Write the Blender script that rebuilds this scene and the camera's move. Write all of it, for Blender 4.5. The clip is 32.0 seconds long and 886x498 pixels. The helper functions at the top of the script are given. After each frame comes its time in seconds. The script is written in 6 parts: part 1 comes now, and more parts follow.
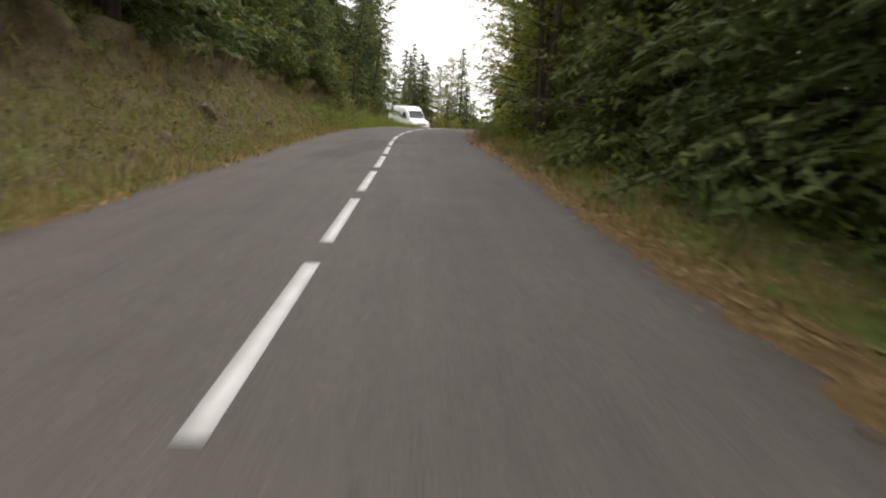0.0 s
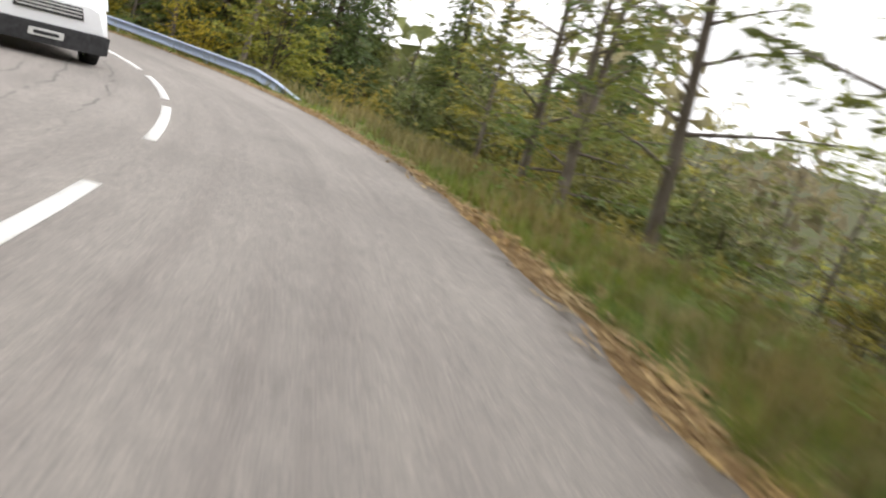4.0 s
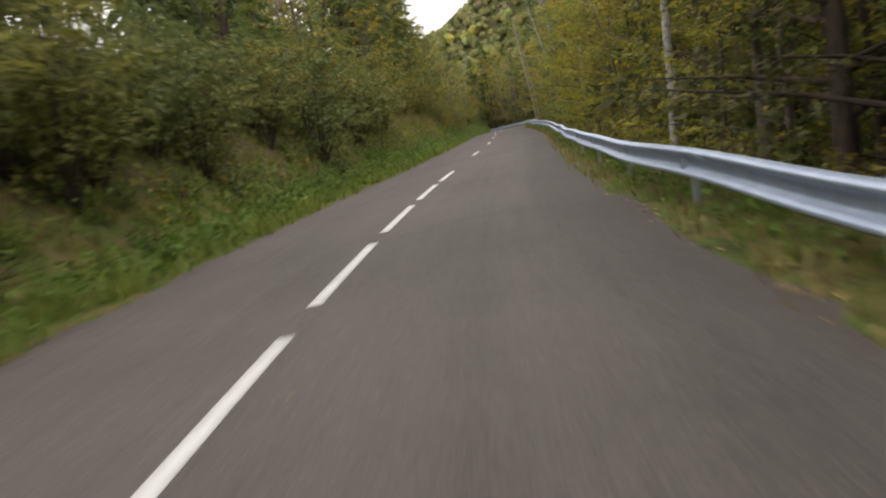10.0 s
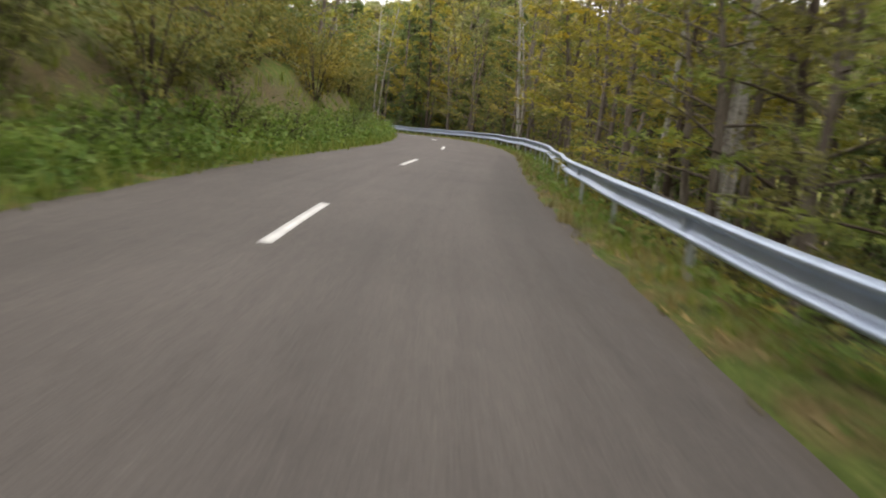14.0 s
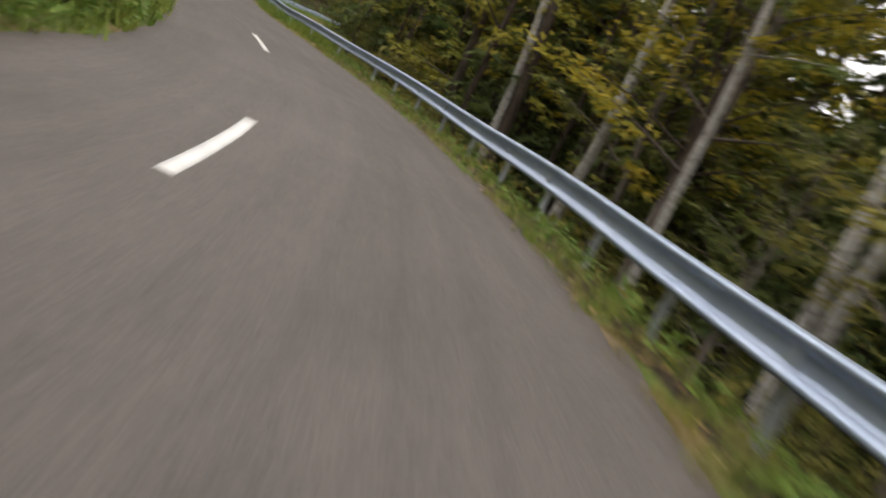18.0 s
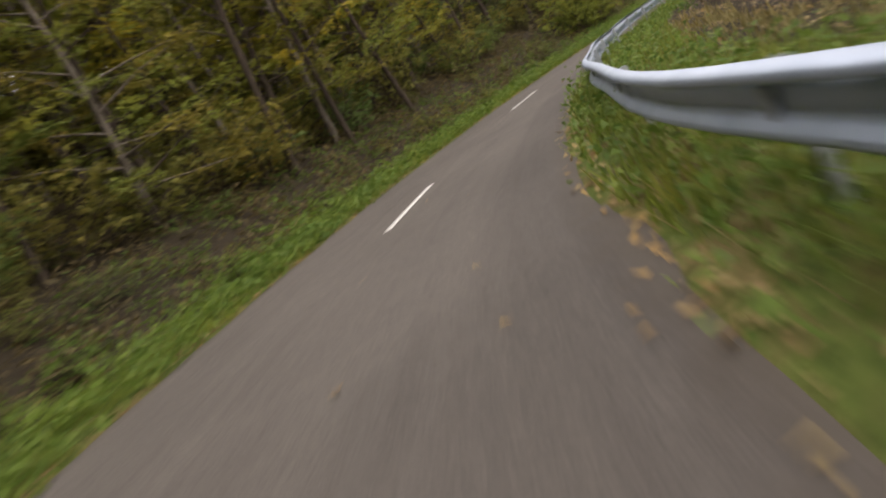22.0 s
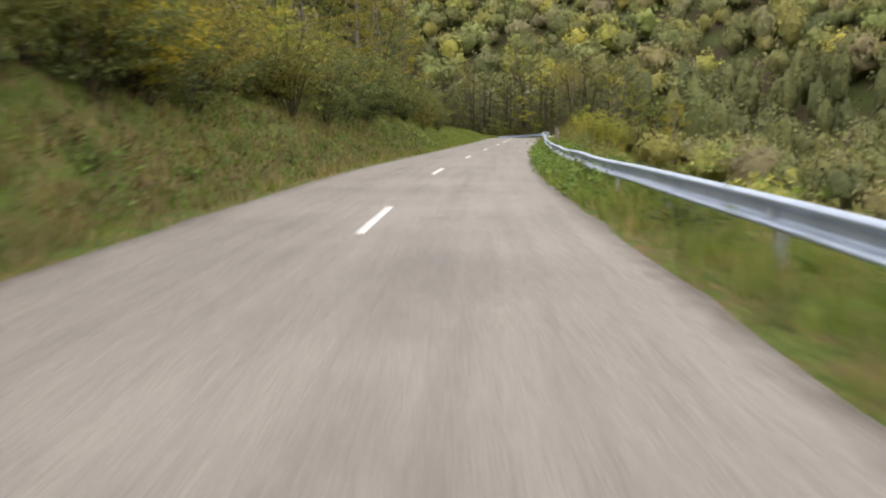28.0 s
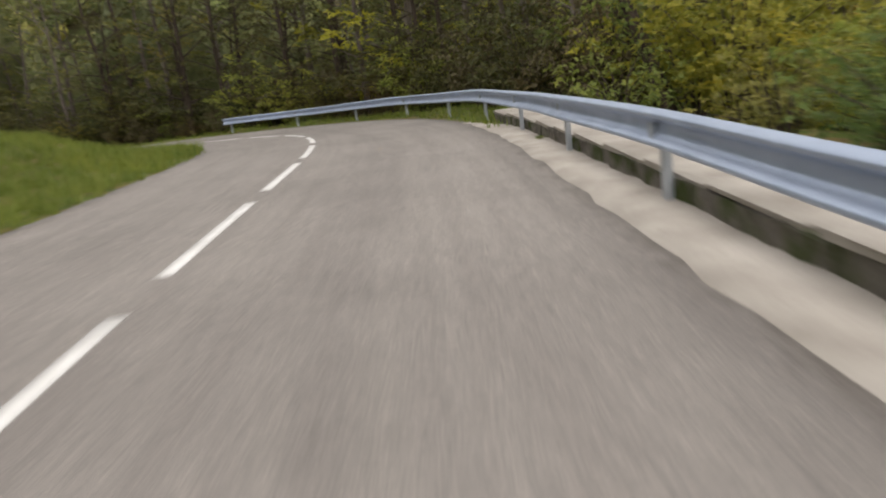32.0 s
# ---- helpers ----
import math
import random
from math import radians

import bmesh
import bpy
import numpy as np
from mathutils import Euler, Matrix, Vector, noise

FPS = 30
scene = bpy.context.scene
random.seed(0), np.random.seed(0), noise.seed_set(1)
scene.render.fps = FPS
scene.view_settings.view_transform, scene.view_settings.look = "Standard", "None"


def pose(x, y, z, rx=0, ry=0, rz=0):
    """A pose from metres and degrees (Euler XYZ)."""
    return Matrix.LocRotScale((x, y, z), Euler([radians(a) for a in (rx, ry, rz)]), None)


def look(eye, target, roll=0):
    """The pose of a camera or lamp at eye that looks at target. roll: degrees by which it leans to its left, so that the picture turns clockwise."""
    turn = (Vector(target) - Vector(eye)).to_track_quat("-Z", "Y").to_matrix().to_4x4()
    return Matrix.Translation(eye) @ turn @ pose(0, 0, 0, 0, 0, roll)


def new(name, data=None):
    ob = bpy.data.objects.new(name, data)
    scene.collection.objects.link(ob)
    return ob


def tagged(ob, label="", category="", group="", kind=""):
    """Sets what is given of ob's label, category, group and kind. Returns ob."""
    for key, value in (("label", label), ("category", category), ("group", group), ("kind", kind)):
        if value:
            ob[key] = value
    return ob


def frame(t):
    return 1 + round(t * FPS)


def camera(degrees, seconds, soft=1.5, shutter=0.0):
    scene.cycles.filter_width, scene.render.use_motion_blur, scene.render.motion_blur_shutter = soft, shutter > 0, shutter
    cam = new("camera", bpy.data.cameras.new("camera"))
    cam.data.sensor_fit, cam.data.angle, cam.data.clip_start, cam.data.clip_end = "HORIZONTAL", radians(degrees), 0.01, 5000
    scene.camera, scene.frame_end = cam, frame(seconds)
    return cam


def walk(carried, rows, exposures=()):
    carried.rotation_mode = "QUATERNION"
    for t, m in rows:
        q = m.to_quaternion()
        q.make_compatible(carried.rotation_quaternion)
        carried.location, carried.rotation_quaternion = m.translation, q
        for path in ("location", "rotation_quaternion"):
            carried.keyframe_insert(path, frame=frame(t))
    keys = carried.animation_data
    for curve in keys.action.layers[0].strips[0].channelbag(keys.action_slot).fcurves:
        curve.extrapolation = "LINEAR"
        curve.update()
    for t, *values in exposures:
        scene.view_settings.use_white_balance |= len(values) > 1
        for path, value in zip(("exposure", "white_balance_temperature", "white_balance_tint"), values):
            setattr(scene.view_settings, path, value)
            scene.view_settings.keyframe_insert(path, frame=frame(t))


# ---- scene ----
# Camera and its walk: seconds, place, heading, pitch and lean to the left in degrees.
PATH = [
    (0.00, 0.782, -2.696, 1.163, -1.71, -9.10, 1.97),
    (0.50, 0.793, 5.368, 1.243, -0.13, -8.78, 1.25),
    (1.00, 0.786, 13.537, 1.335, 0.97, -8.59, 0.14),
    (1.50, 0.779, 22.122, 1.394, 2.24, -8.69, -11.66),
    (2.00, 0.971, 30.641, 1.393, 0.49, -8.99, -22.62),
    (2.50, 1.796, 38.605, 1.493, -7.88, -10.40, -14.53),
    (3.00, 2.805, 46.709, 1.520, -12.62, -11.24, -4.47),
    (3.50, 3.980, 54.982, 1.393, -14.05, -11.84, 6.86),
    (4.00, 4.797, 62.856, 1.131, -11.35, -12.47, 16.68),
    (4.50, 4.849, 69.681, 0.824, -4.76, -13.38, 22.21),
    (5.00, 4.194, 74.871, 0.593, 4.43, -15.13, 23.85),
    (5.50, 2.683, 79.714, 0.396, 16.35, -15.06, 25.47),
    (6.00, 0.234, 84.093, 0.226, 29.45, -14.87, 27.16),
    (6.50, -3.207, 87.610, 0.075, 42.26, -13.78, 29.51),
    (7.00, -7.442, 90.258, -0.046, 56.40, -12.15, 30.97),
    (7.50, -12.495, 92.209, -0.131, 71.96, -10.51, 30.88),
    (8.00, -18.325, 92.899, -0.205, 85.67, -9.53, 30.62),
    (8.50, -24.618, 92.529, -0.206, 97.10, -9.71, 20.98),
    (9.00, -31.267, 91.200, -0.236, 103.92, -9.88, 6.50),
    (9.50, -38.447, 89.242, -0.354, 105.51, -9.48, -4.58),
    (10.00, -46.315, 87.441, -0.513, 104.26, -9.07, -10.66),
    (10.50, -54.994, 85.779, -0.669, 100.93, -9.28, -9.58),
    (11.00, -64.095, 84.330, -0.834, 97.71, -9.49, -7.07),
    (11.50, -73.183, 83.063, -1.002, 97.13, -9.37, -1.65),
    (12.00, -82.521, 81.807, -1.192, 95.89, -10.06, 1.38),
    (12.50, -92.271, 80.652, -1.401, 96.41, -10.06, 0.06),
    (13.00, -102.223, 79.312, -1.629, 97.05, -10.06, -1.27),
    (13.50, -112.193, 77.886, -1.863, 97.10, -10.08, 0.84),
    (14.00, -122.203, 76.343, -2.106, 98.04, -10.14, 5.86),
    (14.50, -132.268, 74.803, -2.365, 96.43, -10.25, 11.86),
    (15.00, -142.542, 73.742, -2.638, 93.14, -10.40, 16.89),
    (15.50, -153.211, 72.895, -2.907, 94.14, -10.60, 19.00),
    (16.00, -164.399, 70.989, -3.168, 96.78, -11.36, 16.85),
    (16.50, -174.739, 68.586, -3.505, 101.52, -11.79, 18.80),
    (17.00, -184.285, 65.696, -3.908, 107.78, -12.02, 22.13),
    (17.50, -192.335, 61.770, -4.325, 114.27, -12.06, 24.99),
    (18.00, -199.891, 56.757, -4.651, 122.52, -11.65, 25.11),
    (18.50, -206.130, 51.129, -4.832, 132.77, -10.72, 23.65),
    (19.00, -211.492, 44.721, -4.892, 144.25, -9.87, 19.79),
    (19.50, -216.612, 37.492, -4.842, 152.61, -9.55, -5.51),
    (20.00, -221.568, 29.952, -4.993, 153.01, -9.41, -28.42),
    (20.50, -226.857, 22.596, -5.006, 145.02, -9.71, -28.40),
    (21.00, -233.041, 15.823, -5.024, 137.03, -10.01, -28.37),
    (21.50, -240.016, 10.021, -5.080, 129.13, -9.58, -29.00),
    (22.00, -247.853, 5.434, -5.178, 120.01, -9.09, -30.09),
    (22.50, -256.496, 2.074, -5.315, 112.86, -9.02, -31.23),
    (23.00, -265.785, -0.152, -5.443, 107.23, -8.95, -31.93),
    (23.50, -275.473, -1.580, -5.532, 99.57, -8.36, -30.86),
    (24.00, -285.605, -1.826, -5.586, 91.64, -7.84, -28.52),
    (24.50, -296.284, -0.663, -5.562, 83.25, -7.87, -25.03),
    (25.00, -306.945, 1.370, -5.434, 75.53, -7.91, -18.93),
    (25.50, -316.888, 4.534, -5.231, 70.52, -7.83, -3.94),
    (26.00, -326.832, 7.889, -5.148, 68.54, -8.11, 2.26),
    (26.50, -336.681, 11.479, -5.154, 66.64, -8.74, 7.01),
    (27.00, -346.909, 15.151, -5.233, 68.46, -9.37, 10.05),
    (27.50, -357.882, 18.552, -5.341, 70.67, -9.65, 11.12),
    (28.00, -369.945, 22.314, -5.467, 74.71, -8.96, -0.51),
    (28.50, -382.077, 26.065, -5.669, 76.80, -9.12, -11.82),
    (29.00, -394.017, 30.057, -5.901, 75.81, -9.50, -18.05),
    (29.50, -405.680, 34.534, -6.069, 71.70, -10.81, -10.93),
    (30.00, -416.993, 39.013, -6.223, 68.51, -11.90, -3.82),
    (30.50, -427.868, 43.338, -6.373, 69.15, -11.59, -8.17),
    (31.00, -438.060, 47.373, -6.503, 70.48, -11.28, -12.53),
    (31.50, -446.899, 51.296, -6.585, 68.42, -12.05, -10.45),
    (32.00, -455.243, 55.262, -6.657, 64.68, -13.33, -6.98),
]


def carried_pose(x, y, z, yaw, pitch, roll):
    a, p = radians(yaw), radians(pitch)
    ahead = Vector((-math.sin(a) * math.cos(p), math.cos(a) * math.cos(p), math.sin(p)))
    eye = Vector((x, y, z))
    return look(eye, eye + ahead, roll)


cam = camera(55.68, 32.0, soft=2.0, shutter=0.32)
walk(cam, [(r[0], carried_pose(*r[1:])) for r in PATH], exposures=((0, 0.55, 6500, 14), (1, 0.65, 6500, 14), (2, 1.1, 6500, 14), (5, 0.7, 6200, 13), (6, 0.9, 6200, 13), (7, 0.55, 6200, 13), (8, 0.55, 6200, 13), (9, 0.6, 6500, 14), (10, 0.55, 6500, 14), (12, 0.85, 6500, 14), (14, 0.9, 6500, 14), (16, 0.95, 6500, 14), (17, 1.35, 6500, 14), (18, 0.9, 6500, 14), (19, 0.7, 6500, 14), (20, 0.35, 6800, 17), (21, 0.0, 6800, 17), (22, 0.75, 6800, 17), (23, 0.4, 6800, 17), (24, 1.1, 6500, 14), (25, 0.45, 6500, 14), (28, 0.55, 6500, 14), (30, 0.15, 6500, 14), (32, 0.2, 6500, 14)))

# World: bright overcast sky, soft sun.
world = bpy.data.worlds.new("overcast")
scene.world = world
world.use_nodes = True
wn, wl = world.node_tree.nodes, world.node_tree.links
sky = wn.new("ShaderNodeTexSky")
sky.sky_type, sky.sun_disc = "NISHITA", False
sky.sun_elevation, sky.sun_rotation = radians(48), radians(150)
sky.air_density, sky.dust_density, sky.ozone_density = 1.0, 7.0, 1.0
veil = wn.new("ShaderNodeHueSaturation")
veil.inputs["Saturation"].default_value = 0.18
cloud = wn.new("ShaderNodeMix")
cloud.data_type, cloud.blend_type = "RGBA", "MIX"
cloud.inputs[0].default_value = 0.72
cloud.inputs[7].default_value = (9.15, 9.0, 8.65, 1)  # an even layer of cloud
wl.new(sky.outputs[0], veil.inputs["Color"])
wl.new(veil.outputs[0], cloud.inputs[6])
wl.new(cloud.outputs[2], wn["Background"].inputs[0])
wn["Background"].inputs[1].default_value = 0.16
sun_data = bpy.data.lights.new("sun", "SUN")
sun_data.energy, sun_data.angle, sun_data.color = 0.8, radians(25), (1.0, 0.97, 0.92)
sun = new("sun", sun_data)
sun.matrix_world = pose(0, 0, 60, 42, 0, 150)

def smooth(x, a, b):
    q = np.clip((x - a) / (b - a), 0, 1)
    return q * q * (3 - 2 * q)


# ---- the road's line: curvature every 9 m, gradient every 30 m, half widths every 45 m ----
CURVE = [0.00278, 0.00120, -0.00025, 0.00188, -0.00496, -0.01012, -0.00436, 0.00254, 0.01240, 0.02659, 0.03889, 0.05636, 0.05396, 0.02843, 0.00400, -0.00751, -0.00410, -0.00398, -0.00289, 0.00175, -0.00155, 0.00338, -0.00027, 0.00016, 0.00264, -0.00297, -0.00698, -0.00164, 0.00865, 0.01072, 0.00347, 0.00999, 0.01630, 0.01433, 0.01831, 0.01964, 0.00896, -0.00679, -0.01463, -0.01037, -0.01760, -0.01948, -0.01658, -0.01189, -0.01307, -0.01343, -0.01058, -0.00415, -0.00812, -0.00720, -0.00114, -0.00422, 0.00227, 0.00607, 0.00142, -0.00186, -0.00050, -0.00129, -0.00426, -0.00219, 0.00019, -0.00148, -0.00038, 0.00093, -0.00070, 0.00046, -0.00485, 0.00337, 0.02598, 0.04323, 0.05234, 0.05318, 0.05325, 0.05326, 0.05326, 0.05326, 0.05326]
GRADE = [0.0051, 0.0117, 0.0045, -0.0458, -0.0129, -0.0175, -0.0194, -0.0232, -0.0236, -0.0242, -0.0471, -0.0013, -0.0016, -0.0140, -0.0072, 0.0154, -0.0063, -0.0128, -0.0171, -0.0114, -0.0081, -0.0517, -0.0370, -0.0296]
LEFT = [2.63, 2.67, 2.64, 2.83, 2.18, 2.35, 2.39, 1.80, 2.48, 2.22, 2.11, 2.33, 2.62, 2.51, 2.71, 2.73, 2.73]
RIGHT = [2.61, 2.60, 3.04, 3.05, 2.86, 3.06, 2.93, 2.96, 2.45, 2.68, 2.74, 3.06, 2.80, 2.89, 3.58, 3.25, 3.11]
RAIL = [0.50, 0.50, 0.50, 0.40, 0.37, 0.38, 1.07, 1.03, 0.46, 0.64, 0.60, 0.82, 0.81, 0.55, 0.48, 0.60, 0.64]


def rail_top(s):
    """Height of the rail's upper edge; lower round the hairpin, and its first metres come up out of the ground."""
    s = np.asarray(s, float)
    return .48 + .15 * smooth(s, 98, 114) - .06 * smooth(s, 104, 114) * (1 - smooth(s, 150, 200)) + .06 * smooth(s, 545, 572) - .5 * (1 - smooth(s, 80.2, 83.2)) - .10 * (1 - smooth(s, 84, 95))


STEP = 0.5
SG = np.arange(-5, 661.5, STEP)
_psi = np.cumsum(np.interp(SG, -9 + 9 * np.arange(len(CURVE)), CURVE)) * STEP
PSI = _psi - _psi[10]
_x, _y = np.cumsum(-np.sin(PSI)) * STEP, np.cumsum(np.cos(PSI)) * STEP
_z = np.cumsum(np.interp(SG, -20 + 30 * np.arange(len(GRADE)), GRADE)) * STEP
RX, RY, RZ = _x - _x[10], _y - _y[10], _z - _z[10]
# a straight piece before the start, so that the road does not end in view
_n = 60
RX = np.r_[RX[0] - (np.arange(_n, 0, -1) * STEP) * -np.sin(PSI[0]), RX]
RY = np.r_[RY[0] - (np.arange(_n, 0, -1) * STEP) * np.cos(PSI[0]), RY]
RZ = np.r_[np.full(_n, RZ[0]), RZ]
PSI = np.r_[np.full(_n, PSI[0]), PSI]
SG = np.r_[SG[0] - np.arange(_n, 0, -1) * STEP, SG]
S0, S1 = SG[0], SG[-1]
WK = -20 + 45 * np.arange(len(LEFT))


def left_w(s):
    return np.interp(s, WK, LEFT)


def right_w(s):
    return np.interp(s, WK, RIGHT)


def rail_o(s):
    gap = np.maximum(np.interp(s, WK, RAIL), 0.3)
    return right_w(s) + gap + (.24 - gap) * smooth(s, 560, 576) + .45 * (1 - smooth(s, 80.4, 83.4)) - .05 * smooth(s, 88, 91) * (1 - smooth(s, 94, 99))


def line(s, o=0.0, dz=0.0):
    """Places at s metres along the road, o metres to the right of its white line, dz above it."""
    s, o = np.broadcast_arrays(np.asarray(s, float), np.asarray(o, float))
    p = np.interp(s, SG, PSI)
    return np.stack([np.interp(s, SG, RX) + o * np.cos(p), np.interp(s, SG, RY) + o * np.sin(p),
                     np.interp(s, SG, RZ) + dz], -1)


def heading(s):
    return float(np.interp(s, SG, PSI))


# Roadside shape: s, flat verge, height of the bank, its run, slope beyond.
BANK_L = np.array([(-40, .6, 1.75, 2.4, .40), (30, .7, 1.7, 2.4, .40), (40, .9, 1.25, 2.5, .38), (52, 1.0, 1.15, 2.7, .35), (62, 1.2, 1.0, 3.2, .28), (72, 1.6, .9, 4, .2),
                   (100, 1.2, 1.2, 5, .28), (112, .9, 2.7, 3.6, .42), (200, .8, 2.7, 3, .42), (300, .8, 2.5, 3.2, .4),
                   (335, 1.4, 1.7, 4.5, .58), (402, 1.2, 1.8, 4.5, .60), (416, 1.0, 2.0, 4.4, .44), (425, .5, 2.6, 3.8, .45), (510, .6, 2.4, 4.4, .4),
                   (556, .6, 2.7, 5, .3), (569, .8, 2.3, 5, .25), (579, 1.2, 1.2, 5, .1), (588, .8, .95, 4, .04), (612, .8, .9, 4, .04), (630, 1.5, .5, 6, .05), (660, 3.0, .3, 6, .05)])
BANK_R = np.array([(-40, 1.5, -.7, 3, -.10), (60, 1.6, -.6, 3, -.12), (84, 1.2, -.8, 3, -.2), (104, .7, -1.5, 3, -.35), (190, .7, -1.5, 3, -.28),
                   (232, .3, -1.6, 3, -.25), (306, .3, -1.6, 3, -.25), (322, 1.2, -.8, 3, -.15), (335, 2.0, -.4, 3, -.12), (395, 2.0, -.4, 3, -.12), (425, 1.6, -1.6, 3, -.5),
                   (510, 1.6, -1.6, 3, -.5), (550, 1.5, -1.2, 3, -.4), (578, 1.9, -.3, 2, -.3), (660, 1.8, -.6, 3, -.2)])


def side_height(s, o):
    """Height of the ground against the road at s, o metres right of the line."""
    s, o = np.asarray(s, float), np.asarray(o, float)
    out = np.zeros(np.broadcast(s, o).shape)
    for table, e in ((BANK_L, -o - left_w(s)), (BANK_R, o - right_w(s))):
        a, b, c, m = (np.interp(s, table[:, 0], table[:, n]) for n in (1, 2, 3, 4))
        q = np.clip((e - a) / c, 0, 1)
        up = b * q * q * (3 - 2 * q)
        far = np.maximum(e - a - c, 0)
        far = 45 * (1 - np.exp(-far / 45))
        out = np.where(e > 0, up + m * far + .014, out)
    return out


_pick = np.arange(0, len(SG), 8)


def terrain(x, y):
    """Ground height far and near, and the distance to the road's line."""
    x, y = np.asarray(x, float), np.asarray(y, float)
    num, den, near, side = np.zeros_like(x), np.zeros_like(x), np.full_like(x, 1e9), np.zeros_like(x)
    for n in _pick:
        dx, dy = x - RX[n], y - RY[n]
        d = np.hypot(dx, dy) + .3
        lat = dx * math.cos(PSI[n]) + dy * math.sin(PSI[n])
        sg = np.where(lat >= 0, 1.0, -1.0)
        w = d ** -5
        num += w * (RZ[n] + side_height(SG[n], sg * d))
        side += w * sg
        den += w
        near = np.minimum(near, d)
    z = num / den
    q = (x + 640) * -.456 + (y - 60) * .89
    far = -24 + (.55 * np.clip(q, 0, 190) + 7 * np.sin(x * .013 + 1) * smooth(q, 0, 120)) * smooth(-x, 160, 420)
    ridge = smooth(-x, 650, 940) * np.clip(94 + .13 * (y + 143), 15, 150)
    far = np.maximum(far, far + ridge * (1 - smooth(far, 0, 60)))
    right = np.clip(side / den * .5 + .5, 0, 1)
    z = z + (far - z) * smooth(near, 30, 85) * np.maximum(np.maximum(right, smooth(q, -60, 0)), smooth(-x, 620, 760))
    z = z + .5 * np.sin(x * .21 + .7) * np.sin(y * .17) * smooth(near, 9, 25)
    return z, near


# ---- mesh and material helpers ----
def mesh_of(name, verts, faces, material, smooth_faces=False):
    """A mesh from arrays: faces all triangles or all quads."""
    verts, faces = np.asarray(verts, np.float32), np.asarray(faces, np.int32)
    me = bpy.data.meshes.new(name)
    me.vertices.add(len(verts))
    me.vertices.foreach_set("co", verts.ravel())
    k = faces.shape[1]
    me.loops.add(faces.size)
    me.loops.foreach_set("vertex_index", faces.ravel())
    me.polygons.add(len(faces))
    me.polygons.foreach_set("loop_start", np.arange(0, faces.size, k, dtype=np.int32))
    me.polygons.foreach_set("loop_total", np.full(len(faces), k, np.int32))
    if smooth_faces:
        me.polygons.foreach_set("use_smooth", np.ones(len(faces), bool))
    me.update(calc_edges=True)
    if material:
        me.materials.append(material)
    return me


def bm_mesh(name, bm, material, smooth_faces=False):
    me = bpy.data.meshes.new(name)
    bmesh.ops.recalc_face_normals(bm, faces=bm.faces)
    bm.to_mesh(me)
    bm.free()
    for p in me.polygons:
        p.use_smooth = smooth_faces
    me.materials.append(material)
    return me


def part(name, me, parent, m=None, label=""):
    ob = new(name, me)
    ob.parent = parent
    if m is not None:
        ob.matrix_local = m
    if label:
        tagged(ob, label)
    return ob


def joined(chunks):
    """Joins (verts, faces) chunks."""
    vs, fs, n = [], [], 0
    for v, f in chunks:
        vs.append(v)
        fs.append(np.asarray(f) + n)
        n += len(v)
    return np.concatenate(vs), np.concatenate(fs)


def grid_faces(rows, cols, closed=False):
    a = np.arange(rows - 1)[:, None] * cols
    b = np.arange(cols if closed else cols - 1)[None]
    c = (b + 1) % cols
    return np.stack([a + b, a + c, a + cols + c, a + cols + b], -1).reshape(-1, 4)


